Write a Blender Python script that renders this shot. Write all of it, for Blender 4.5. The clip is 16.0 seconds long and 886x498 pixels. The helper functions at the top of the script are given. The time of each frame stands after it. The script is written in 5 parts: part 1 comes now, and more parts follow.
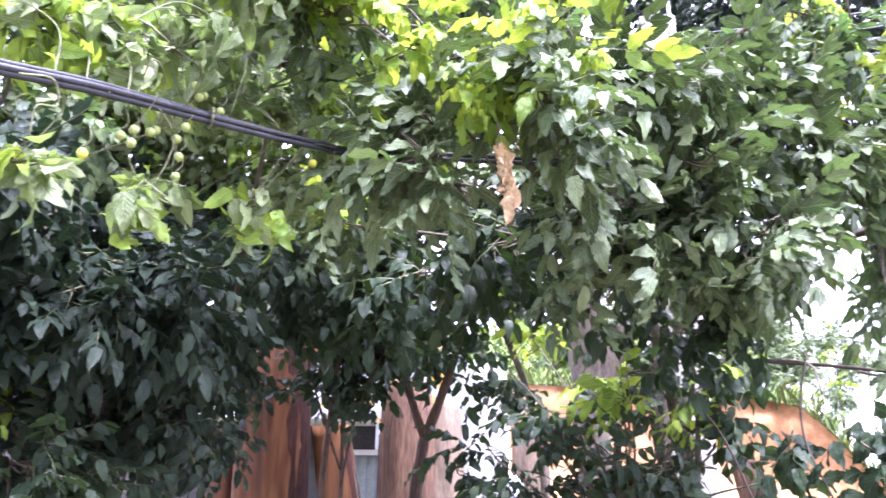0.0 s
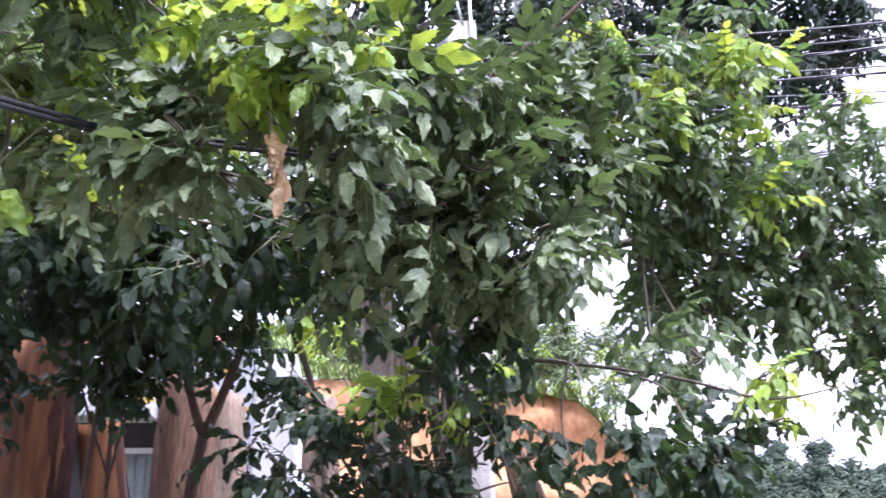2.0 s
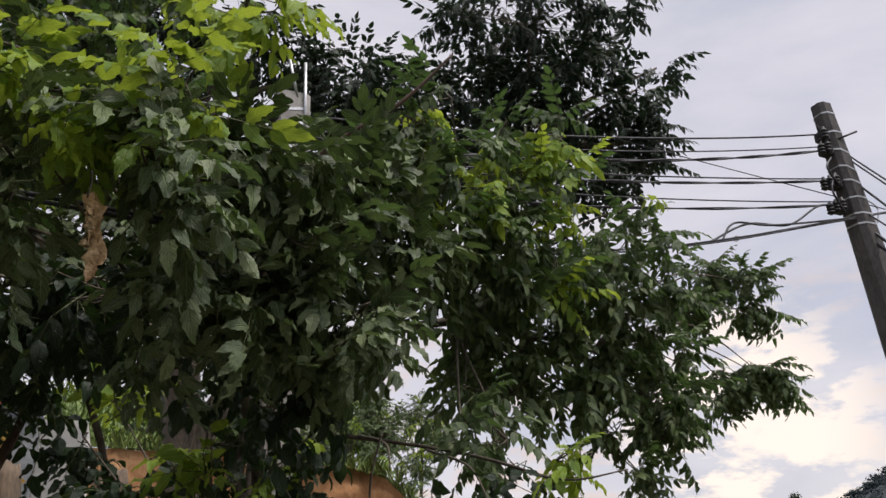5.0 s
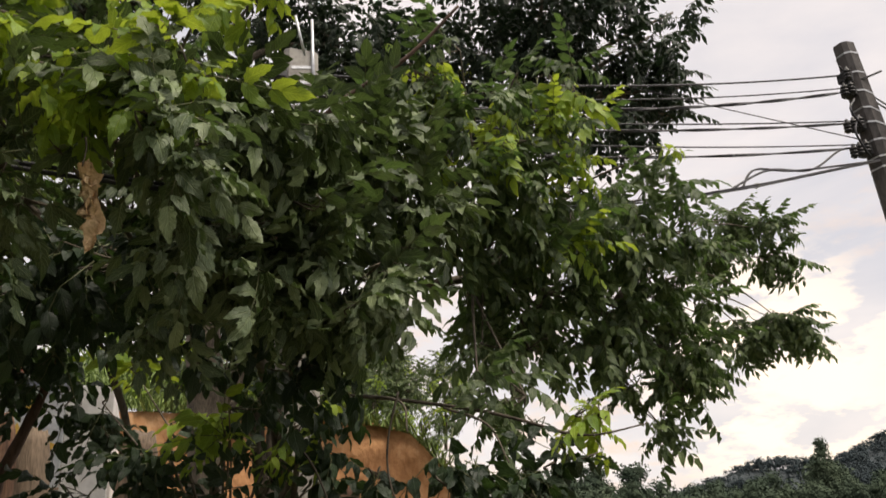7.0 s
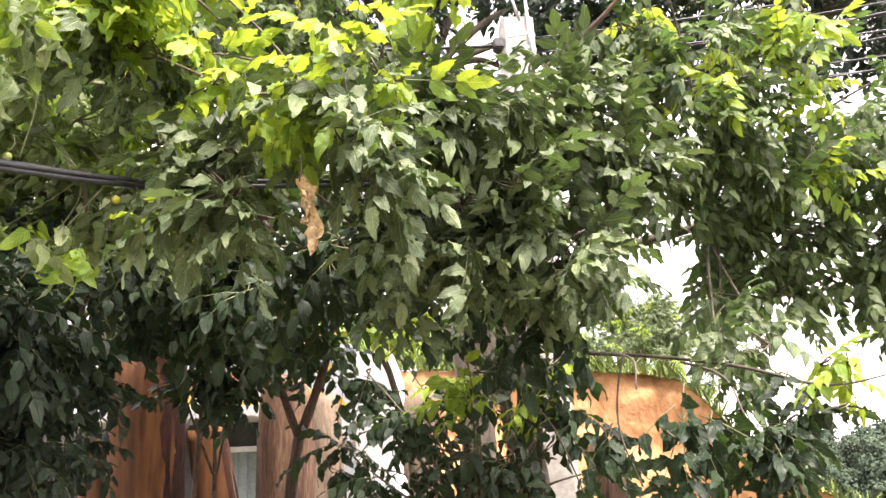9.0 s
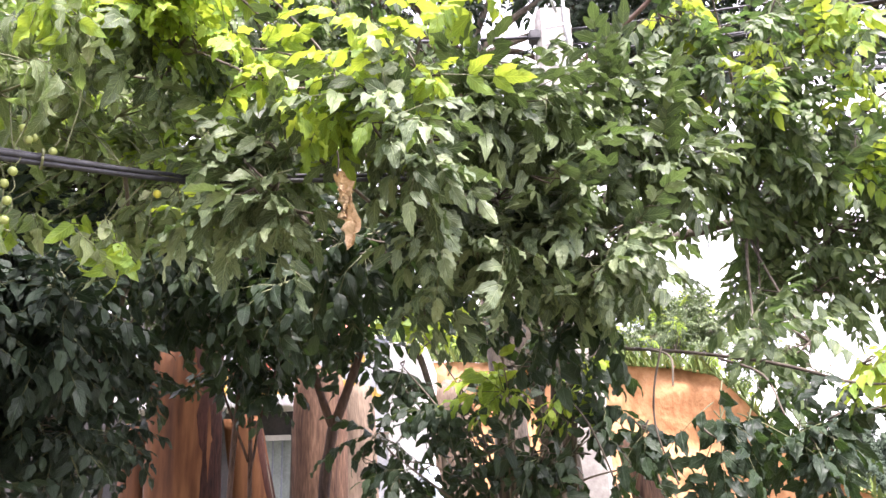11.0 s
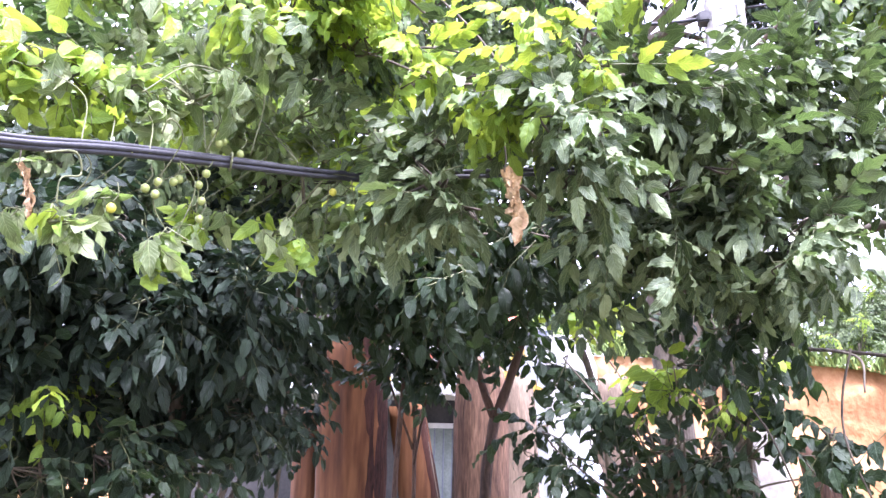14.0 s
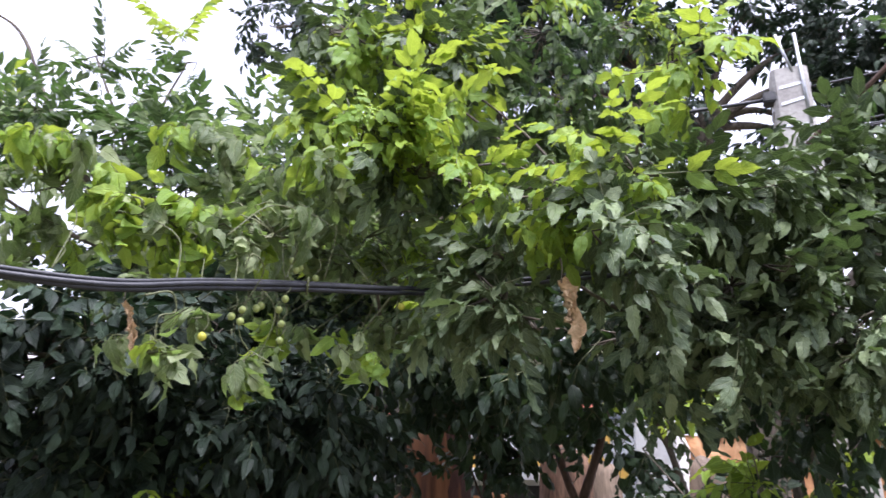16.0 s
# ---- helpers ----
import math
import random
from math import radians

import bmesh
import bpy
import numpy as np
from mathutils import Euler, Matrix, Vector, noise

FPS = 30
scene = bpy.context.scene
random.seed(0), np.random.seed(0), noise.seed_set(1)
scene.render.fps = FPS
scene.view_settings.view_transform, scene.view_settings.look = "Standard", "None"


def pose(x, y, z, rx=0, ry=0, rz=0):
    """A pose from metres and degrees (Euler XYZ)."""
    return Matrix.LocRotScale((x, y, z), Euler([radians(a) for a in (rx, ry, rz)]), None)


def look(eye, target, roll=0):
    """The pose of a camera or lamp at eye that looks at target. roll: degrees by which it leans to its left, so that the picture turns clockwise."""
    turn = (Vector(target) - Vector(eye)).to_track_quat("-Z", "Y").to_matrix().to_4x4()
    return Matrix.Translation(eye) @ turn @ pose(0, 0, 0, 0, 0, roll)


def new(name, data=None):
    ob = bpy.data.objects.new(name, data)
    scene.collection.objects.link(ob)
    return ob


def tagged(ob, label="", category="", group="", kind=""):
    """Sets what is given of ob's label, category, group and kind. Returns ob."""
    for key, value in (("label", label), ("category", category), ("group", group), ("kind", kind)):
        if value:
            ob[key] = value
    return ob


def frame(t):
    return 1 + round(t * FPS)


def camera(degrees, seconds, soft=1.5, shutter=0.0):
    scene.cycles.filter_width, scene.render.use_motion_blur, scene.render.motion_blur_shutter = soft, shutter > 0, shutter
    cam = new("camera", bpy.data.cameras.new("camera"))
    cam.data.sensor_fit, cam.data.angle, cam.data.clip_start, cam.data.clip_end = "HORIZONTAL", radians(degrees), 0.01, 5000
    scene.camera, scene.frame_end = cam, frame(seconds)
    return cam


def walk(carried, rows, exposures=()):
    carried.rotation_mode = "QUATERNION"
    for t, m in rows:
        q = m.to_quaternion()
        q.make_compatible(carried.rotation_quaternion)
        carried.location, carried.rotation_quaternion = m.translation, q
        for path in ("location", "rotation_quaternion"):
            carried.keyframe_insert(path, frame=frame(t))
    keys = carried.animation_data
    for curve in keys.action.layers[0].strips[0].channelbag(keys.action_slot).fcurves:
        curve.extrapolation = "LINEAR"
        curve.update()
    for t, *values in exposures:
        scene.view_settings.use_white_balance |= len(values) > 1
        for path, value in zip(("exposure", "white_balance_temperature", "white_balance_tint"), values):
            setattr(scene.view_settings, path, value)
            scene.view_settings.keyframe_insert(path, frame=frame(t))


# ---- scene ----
cam = camera(58.3, 16.0, shutter=0.3)
PATH = [
    (0, (0.44, -0.041, 1.554), (0.243, 1.86, 2.145), 0.9),
    (0.5, (0.469, -0.027, 1.56), (0.437, 1.884, 2.15), -0.3),
    (1, (0.485, -0.014, 1.562), (0.516, 1.898, 2.147), -0.3),
    (1.5, (0.505, 0.002, 1.571), (0.636, 1.911, 2.154), -1.0),
    (2, (0.532, 0.004, 1.578), (0.816, 1.898, 2.155), -0.7),
    (2.5, (0.554, -0.028, 1.588), (1.08, 1.812, 2.171), -0.7),
    (3, (0.553, -0.026, 1.589), (1.268, 1.749, 2.169), -0.8),
    (3.5, (0.547, -0.05, 1.583), (1.272, 1.723, 2.159), -0.2),
    (4, (0.524, -0.06, 1.568), (1.252, 1.71, 2.147), -0.7),
    (4.5, (0.518, -0.072, 1.563), (1.257, 1.677, 2.193), -1.1),
    (4.7, (0.507, -0.05, 1.571), (1.229, 1.664, 2.306), -1.5),
    (6.8, (0.556, -0.027, 1.611), (1.186, 1.746, 2.287), -2.3),
    (7, (0.555, -0.008, 1.61), (1.227, 1.766, 2.244), -2.5),
    (7.5, (0.541, 0.012, 1.603), (1.203, 1.819, 2.149), -2.6),
    (8, (0.627, -0.056, 1.615), (1.05, 1.818, 2.173), -2.9),
    (8.5, (0.711, -0.127, 1.63), (0.823, 1.79, 2.187), -2.9),
    (9, (0.709, -0.158, 1.632), (0.743, 1.767, 2.176), -2.7),
    (11.5, (0.688, -0.157, 1.654), (0.579, 1.77, 2.178), -1.2),
    (12, (0.649, -0.132, 1.666), (0.474, 1.79, 2.189), -0.7),
    (12.5, (0.631, -0.121, 1.674), (0.423, 1.797, 2.199), -0.2),
    (13, (0.645, -0.133, 1.666), (0.253, 1.761, 2.175), 1.4),
    (13.5, (0.661, -0.137, 1.652), (0.22, 1.75, 2.148), 1.8),
    (14, (0.671, -0.151, 1.661), (0.231, 1.734, 2.165), 1.3),
    (14.5, (0.679, -0.154, 1.676), (0.239, 1.73, 2.183), 0.3),
    (15, (0.707, -0.186, 1.694), (0.267, 1.673, 2.288), -0.0),
    (15.5, (0.741, -0.242, 1.709), (0.249, 1.575, 2.386), -0.5),
    (16, (0.766, -0.284, 1.716), (0.137, 1.487, 2.398), 1.0),
]
walk(cam, [(t, look(eye, target, roll)) for t, eye, target, roll in PATH],
     [(0, 2.95, 5500, 35), (1.0, 2.6, 5400, 33), (1.5, 2.4, 5450, 32), (2.0, 2.1, 5500, 32), (2.5, 1.05, 6000, 20), (3.0, 0.0, 6450, 15), (4.7, -0.1, 6500, 14), (6.8, 0.2, 7300, 13), (8.0, 0.3, 7500, 11), (8.3, 0.95, 7450, 12), (8.5, 1.7, 7350, 13),
      (9.0, 2.4, 7100, 19), (11.3, 2.55, 6350, 28), (12.5, 2.65, 6050, 34), (13.5, 2.9, 5700, 33), (14.5, 2.65, 5550, 31), (15.0, 2.2, 5550, 27), (16.0, 1.4, 5800, 22)])

# ---- world and light ----
def make_world():
    w = bpy.data.worlds.new("sky")
    scene.world = w
    w.use_nodes = True
    nt = w.node_tree
    nt.nodes.clear()
    N, L = nt.nodes.new, nt.links.new
    out = N("ShaderNodeOutputWorld")
    sky = N("ShaderNodeTexSky")
    sky.sky_type, sky.sun_disc = "NISHITA", False
    sky.sun_elevation, sky.sun_rotation = radians(65), radians(138)
    b1 = N("ShaderNodeBackground")
    b1.inputs[1].default_value = 0.10
    L(sky.outputs[0], b1.inputs[0])
    # broken cloud deck over the sky
    tc = N("ShaderNodeTexCoord")
    mp = N("ShaderNodeMapping")
    mp.inputs["Scale"].default_value = (1.0, 1.0, 2.6)
    L(tc.outputs["Generated"], mp.inputs[0])
    n1 = N("ShaderNodeTexNoise")
    n1.inputs["Scale"].default_value, n1.inputs["Detail"].default_value, n1.inputs["Roughness"].default_value = 2.6, 7, 0.55
    n1.inputs["Distortion"].default_value = 0.25
    L(mp.outputs[0], n1.inputs[0])
    r1 = N("ShaderNodeValToRGB")
    r1.color_ramp.elements[0].position, r1.color_ramp.elements[0].color = 0.30, (0.52, 0.55, 0.64, 1)
    r1.color_ramp.elements[1].position, r1.color_ramp.elements[1].color = 0.68, (0.78, 0.76, 0.79, 1)
    L(n1.outputs[0], r1.inputs[0])
    # bright cumulus low in the sky
    n2 = N("ShaderNodeTexNoise")
    n2.inputs["Scale"].default_value, n2.inputs["Detail"].default_value, n2.inputs["Roughness"].default_value = 11.0, 9, 0.6
    L(mp.outputs[0], n2.inputs[0])
    sep = N("ShaderNodeSeparateXYZ")
    L(tc.outputs["Generated"], sep.inputs[0])
    band = N("ShaderNodeMapRange")
    band.inputs["From Min"].default_value, band.inputs["From Max"].default_value = 0.42, 0.10
    L(sep.outputs[2], band.inputs[0])
    r2 = N("ShaderNodeValToRGB")
    r2.color_ramp.elements[0].position, r2.color_ramp.elements[1].position = 0.50, 0.64
    L(n2.outputs[0], r2.inputs[0])
    mul = N("ShaderNodeMath")
    mul.operation = "MULTIPLY"
    L(band.outputs[0], mul.inputs[0])
    L(r2.outputs[0], mul.inputs[1])
    mixc = N("ShaderNodeMix")
    mixc.data_type = "RGBA"
    mixc.inputs[7].default_value = (0.76, 0.64, 0.585, 1)
    L(mul.outputs[0], mixc.inputs[0])
    L(r1.outputs[0], mixc.inputs[6])
    vd = N("ShaderNodeVectorMath")
    vd.operation = "DOT_PRODUCT"
    vd.inputs[1].default_value = GLOW
    L(tc.outputs["Generated"], vd.inputs[0])
    gl = N("ShaderNodeMapRange")
    gl.interpolation_type = "SMOOTHSTEP"
    gl.inputs["From Min"].default_value, gl.inputs["From Max"].default_value = 0.984, 0.998
    gl.inputs["To Max"].default_value = 1.0
    L(vd.outputs["Value"], gl.inputs[0])
    gn = N("ShaderNodeMath")
    gn.operation = "MULTIPLY"
    L(gl.outputs[0], gn.inputs[0])
    r3 = N("ShaderNodeValToRGB")
    r3.color_ramp.elements[0].position, r3.color_ramp.elements[1].position = 0.45, 0.54
    r3.color_ramp.elements[0].color = (0.10, 0.10, 0.10, 1)
    L(n2.outputs[0], r3.inputs[0])
    L(r3.outputs[0], gn.inputs[1])
    mixg = N("ShaderNodeMix")
    mixg.data_type = "RGBA"
    mixg.inputs[7].default_value = (1.06, 0.95, 0.83, 1)
    L(gn.outputs[0], mixg.inputs[0])
    L(mixc.outputs[2], mixg.inputs[6])
    b2 = N("ShaderNodeBackground")
    b2.inputs[1].default_value = CLOUD
    L(mixg.outputs[2], b2.inputs[0])
    ms = N("ShaderNodeMixShader")
    ms.inputs[0].default_value = 0.88
    L(b1.outputs[0], ms.inputs[1])
    L(b2.outputs[0], ms.inputs[2])
    L(ms.outputs[0], out.inputs[0])


CLOUD = 1.18
GLOW = (0.672, 0.728, 0.138)  # where the sun stands behind cloud
make_world()
sun = new("sun", bpy.data.lights.new("sun", "SUN"))
sun.data.energy, sun.data.angle, sun.data.color = 3.2, radians(22), (1.0, 0.97, 0.92)
sun.matrix_world = look((4, -1.5, 15), (0, 3, 2))


# ---- materials ----
def mat(name):
    m = bpy.data.materials.new(name)
    m.use_nodes = True
    nt = m.node_tree
    return m, nt, nt.nodes["Principled BSDF"], nt.nodes.new, nt.links.new


def leaf_mat(name, dark, light, back, trans=0.3, rough=0.42, spec=0.5):
    m, nt, p, N, L = mat(name)
    oi, geo = N("ShaderNodeObjectInfo"), N("ShaderNodeNewGeometry")
    add = N("ShaderNodeMath")
    L(oi.outputs["Random"], add.inputs[0])
    L(geo.outputs["Random Per Island"], add.inputs[1])
    fr = N("ShaderNodeMath")
    fr.operation = "FRACT"
    L(add.outputs[0], fr.inputs[0])
    tc = N("ShaderNodeTexCoord")
    ns = N("ShaderNodeTexNoise")
    ns.inputs["Scale"].default_value, ns.inputs["Detail"].default_value = 34, 4
    L(tc.outputs["Object"], ns.inputs[0])
    mx = N("ShaderNodeMath")
    mx.operation = "MULTIPLY_ADD"
    mx.inputs[1].default_value = 0.6
    L(fr.outputs[0], mx.inputs[0])
    ma = N("ShaderNodeMath")
    ma.operation = "MULTIPLY"
    ma.inputs[1].default_value = 0.45
    L(ns.outputs[0], ma.inputs[0])
    L(ma.outputs[0], mx.inputs[2])
    ramp = N("ShaderNodeValToRGB")
    ramp.color_ramp.elements[0].position, ramp.color_ramp.elements[0].color = 0.12, (*dark, 1)
    ramp.color_ramp.elements[1].position, ramp.color_ramp.elements[1].color = 0.88, (*light, 1)
    mid = ramp.color_ramp.elements.new(0.55)
    mid.color = (*[0.72 * a + 0.28 * b for a, b in zip(dark, light)], 1)
    L(mx.outputs[0], ramp.inputs[0])
    # midrib and side veins
    uv = N("ShaderNodeSeparateXYZ")
    L(tc.outputs["UV"], uv.inputs[0])
    av = N("ShaderNodeMath")
    av.operation = "ABSOLUTE"
    L(uv.outputs[1], av.inputs[0])
    slant = N("ShaderNodeMath")
    slant.operation = "MULTIPLY_ADD"
    slant.inputs[1].default_value = -0.28
    L(av.outputs[0], slant.inputs[0])
    L(uv.outputs[0], slant.inputs[2])
    wave = N("ShaderNodeMath")
    wave.operation = "SINE"
    wm = N("ShaderNodeMath")
    wm.operation = "MULTIPLY"
    wm.inputs[1].default_value = 50.0
    L(slant.outputs[0], wm.inputs[0])
    L(wm.outputs[0], wave.inputs[0])
    vr = N("ShaderNodeMapRange")
    vr.inputs["From Min"].default_value, vr.inputs["From Max"].default_value = 0.75, 1.0
    L(wave.outputs[0], vr.inputs[0])
    rib = N("ShaderNodeMapRange")
    rib.inputs["From Min"].default_value, rib.inputs["From Max"].default_value = 0.10, 0.03
    L(av.outputs[0], rib.inputs[0])
    vmx = N("ShaderNodeMath")
    vmx.operation = "MAXIMUM"
    L(vr.outputs[0], vmx.inputs[0])
    L(rib.outputs[0], vmx.inputs[1])
    vs = N("ShaderNodeMath")
    vs.operation = "MULTIPLY"
    vs.inputs[1].default_value = 0.5
    L(vmx.outputs[0], vs.inputs[0])
    cm = N("ShaderNodeMix")
    cm.data_type = "RGBA"
    cm.inputs[7].default_value = (*[min(1, 1.5 * c + 0.02) for c in light], 1)
    L(vs.outputs[0], cm.inputs[0])
    L(ramp.outputs[0], cm.inputs[6])
    L(cm.outputs[2], p.inputs["Base Color"])
    rr = N("ShaderNodeMapRange")
    rr.inputs["To Min"].default_value, rr.inputs["To Max"].default_value = rough - 0.1, rough + 0.18
    L(ns.outputs[0], rr.inputs[0])
    L(rr.outputs[0], p.inputs["Roughness"])
    p.inputs["Specular IOR Level"].default_value = spec
    bmp = N("ShaderNodeBump")
    bmp.inputs["Strength"].default_value, bmp.inputs["Distance"].default_value = 0.8, 0.009
    bh = N("ShaderNodeMath")
    bh.operation = "SUBTRACT"
    L(ns.outputs[0], bh.inputs[0])
    L(vmx.outputs[0], bh.inputs[1])
    L(bh.outputs[0], bmp.inputs["Height"])
    L(bmp.outputs[0], p.inputs["Normal"])
    tr = N("ShaderNodeBsdfTranslucent")
    tr.inputs[0].default_value = (*back, 1)
    ms = N("ShaderNodeMixShader")
    ms.inputs[0].default_value = trans
    L(p.outputs[0], ms.inputs[1])
    L(tr.outputs[0], ms.inputs[2])
    L(ms.outputs[0], nt.nodes["Material Output"].inputs[0])
    return m


def grain_mat(name, c1, c2, scale=6, stretch=(1, 1, 1), rough=0.8, bump=0.3, c3=None, metal=0.0, dist=0.02, island=False, fine=8.0, spec=0.5):
    """A surface in two or three tones, broken up by a coarse and a fine noise."""
    m, nt, p, N, L = mat(name)
    tc, mp = N("ShaderNodeTexCoord"), N("ShaderNodeMapping")
    mp.inputs["Scale"].default_value = stretch
    L(tc.outputs["Object"], mp.inputs[0])
    n1, n2 = N("ShaderNodeTexNoise"), N("ShaderNodeTexNoise")
    n1.inputs["Scale"].default_value, n1.inputs["Detail"].default_value = scale, 6
    n2.inputs["Scale"].default_value, n2.inputs["Detail"].default_value = scale * fine, 5
    L(mp.outputs[0], n1.inputs[0])
    L(mp.outputs[0], n2.inputs[0])
    mx = N("ShaderNodeMix")
    mx.inputs[0].default_value = 0.4
    L(n1.outputs[0], mx.inputs[2])
    L(n2.outputs[0], mx.inputs[3])
    fac = mx.outputs[0]
    if island:
        g = N("ShaderNodeNewGeometry")
        a = N("ShaderNodeMix")
        a.inputs[0].default_value = 0.35
        L(fac, a.inputs[2])
        L(g.outputs["Random Per Island"], a.inputs[3])
        fac = a.outputs[0]
    ramp = N("ShaderNodeValToRGB")
    ramp.color_ramp.elements[0].position, ramp.color_ramp.elements[0].color = 0.34, (*c1, 1)
    ramp.color_ramp.elements[1].position, ramp.color_ramp.elements[1].color = 0.66, (*c2, 1)
    if c3:
        e = ramp.color_ramp.elements.new(0.5)
        e.color = (*c3, 1)
    L(fac, ramp.inputs[0])
    L(ramp.outputs[0], p.inputs["Base Color"])
    p.inputs["Roughness"].default_value, p.inputs["Metallic"].default_value = rough, metal
    p.inputs["Specular IOR Level"].default_value = spec
    b = N("ShaderNodeBump")
    b.inputs["Strength"].default_value, b.inputs["Distance"].default_value = bump, dist
    L(mx.outputs[0], b.inputs["Height"])
    L(b.outputs[0], p.inputs["Normal"])
    return m


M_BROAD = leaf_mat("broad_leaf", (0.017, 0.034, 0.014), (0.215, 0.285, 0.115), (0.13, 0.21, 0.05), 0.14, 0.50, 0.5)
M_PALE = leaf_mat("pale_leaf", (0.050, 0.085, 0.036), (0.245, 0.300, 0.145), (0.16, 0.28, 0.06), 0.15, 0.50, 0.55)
M_YOUNG = leaf_mat("young_leaf", (0.12, 0.24, 0.034), (0.38, 0.52, 0.060), (0.48, 0.60, 0.06), 0.36, 0.48, 0.5)
M_VINE = leaf_mat("vine_leaf", (0.085, 0.125, 0.056), (0.39, 0.44, 0.22), (0.28, 0.42, 0.09), 0.36, 0.50, 0.5)
# dark green leaf, lowered further so its colour carries the canopy's shade
M_DARK_SHADE = leaf_mat("shaded_dark_leaf", (0.008, 0.016, 0.010), (0.048, 0.078, 0.045), (0.04, 0.09, 0.03), 0.10, 0.50, 0.32)
M_FINE = leaf_mat("fine_leaf", (0.020, 0.043, 0.016), (0.205, 0.275, 0.100), (0.14, 0.26, 0.06), 0.22, 0.50, 0.5)
# shrub leaf with the deep shade of the understory put into its colour
M_SHRUB_SHADE = leaf_mat("shaded_shrub_leaf", (0.007, 0.017, 0.009), (0.042, 0.070, 0.032), (0.08, 0.16, 0.03), 0.14, 0.45, 0.32)
M_STEM = grain_mat("green_stem", (0.06, 0.07, 0.03), (0.16, 0.17, 0.07), 20, rough=0.6)
M_TWIG = grain_mat("twig_bark", (0.035, 0.028, 0.020), (0.13, 0.105, 0.075), 14, (1, 1, 0.3), 0.85, 0.5)
M_BARK = grain_mat("trunk_bark", (0.045, 0.035, 0.026), (0.20, 0.165, 0.125), 9, (1, 1, 0.25), 0.9, 0.7)
M_BARK2 = grain_mat("brown_bark", (0.03, 0.017, 0.012), (0.13, 0.078, 0.055), 9, (1, 1, 0.25), 0.85, 0.6)
M_DRY = grain_mat("dry_leaf", (0.46, 0.28, 0.14), (0.86, 0.62, 0.38), 18, rough=0.7, bump=0.5)
M_TIMBER = grain_mat("stripped_timber", (0.040, 0.015, 0.007), (0.230, 0.110, 0.046), 2.4, (1.8, 1.8, 0.24), 0.8, 0.45, (0.135, 0.056, 0.023), fine=5.0, spec=0.25)
M_BARKRED = grain_mat("maroon_bark", (0.012, 0.006, 0.005), (0.070, 0.028, 0.020), 5, (1.5, 1.5, 0.35), 0.85, 0.8, spec=0.25)
M_GREYWOOD = grain_mat("grey_wood", (0.085, 0.060, 0.042), (0.28, 0.205, 0.145), 5, (1.6, 1.6, 0.3), 0.85, 0.6, (0.17, 0.125, 0.088))
M_TIMBER2 = grain_mat("weathered_timber", (0.036, 0.020, 0.014), (0.250, 0.150, 0.095), 5, (1.8, 1.8, 0.22), 0.8, 0.7, (0.125, 0.070, 0.045), spec=0.3)
M_CONC = grain_mat("pole_concrete", (0.28, 0.26, 0.24), (0.46, 0.44, 0.40), 5, rough=0.9, bump=0.3)
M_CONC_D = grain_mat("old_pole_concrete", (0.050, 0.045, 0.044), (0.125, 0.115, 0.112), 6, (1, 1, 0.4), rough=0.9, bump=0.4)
M_CABLE = grain_mat("black_cable", (0.011, 0.011, 0.014), (0.034, 0.035, 0.043), 30, rough=0.5, bump=0.15)
M_STEEL = grain_mat("galvanised_steel", (0.45, 0.46, 0.47), (0.68, 0.69, 0.70), 30, rough=0.4, metal=0.85, bump=0.1)
M_BLACK = grain_mat("black_plastic", (0.015, 0.015, 0.017), (0.04, 0.04, 0.042), 25, rough=0.55)
M_SOIL = grain_mat("orange_soil", (0.27, 0.125, 0.052), (0.53, 0.315, 0.165), 1.1, (1, 1, 0.7), 0.95, 0.8, (0.42, 0.215, 0.095), dist=0.1)
M_GRASS = grain_mat("grass", (0.05, 0.085, 0.02), (0.17, 0.23, 0.055), 3, rough=0.8, island=True)
M_GROUND = grain_mat("ground", (0.05, 0.055, 0.025), (0.13, 0.11, 0.06), 0.6, rough=0.95, bump=0.6)
M_WOODS = grain_mat("far_woods", (0.026, 0.044, 0.032), (0.085, 0.112, 0.070), 0.16, rough=0.9, island=False, bump=1.0, dist=0.5, fine=5.0, spec=0.1)
# bluish grey base colours of the hills stand in for distance haze
M_HAZE_HILLWOOD = grain_mat("hazy_hill_woods", (0.036, 0.050, 0.056), (0.062, 0.078, 0.080), 0.3, rough=0.95, island=True, bump=1.0, dist=0.5, fine=5.0, spec=0.1)
M_HAZE_HILL = grain_mat("hazy_far_hill", (0.036, 0.050, 0.056), (0.062, 0.078, 0.080), 0.09, rough=0.95, bump=1.0, dist=4.0)
M_WALL = grain_mat("white_plaster", (0.62, 0.61, 0.58), (0.82, 0.81, 0.79), 2, rough=0.85, bump=0.1)
M_GREYP = grain_mat("grey_plaster", (0.42, 0.45, 0.47), (0.60, 0.62, 0.63), 3, rough=0.85, bump=0.1)
M_GREENP = grain_mat("pale_green_paint", (0.20, 0.24, 0.21), (0.36, 0.40, 0.36), 5, rough=0.6)
M_SACK = grain_mat("pale_plastic", (0.30, 0.38, 0.46), (0.72, 0.76, 0.80), 7, rough=0.35, bump=0.4)
M_YELLOW = grain_mat("yellow_paint", (0.62, 0.36, 0.06), (0.80, 0.52, 0.12), 6, rough=0.7)
M_REDP = grain_mat("red_paint", (0.45, 0.10, 0.06), (0.60, 0.18, 0.10), 6, rough=0.7)
M_RECESS_SHADE = grain_mat("recess_shade", (0.03, 0.03, 0.03), (0.07, 0.065, 0.06), 4, rough=0.8)
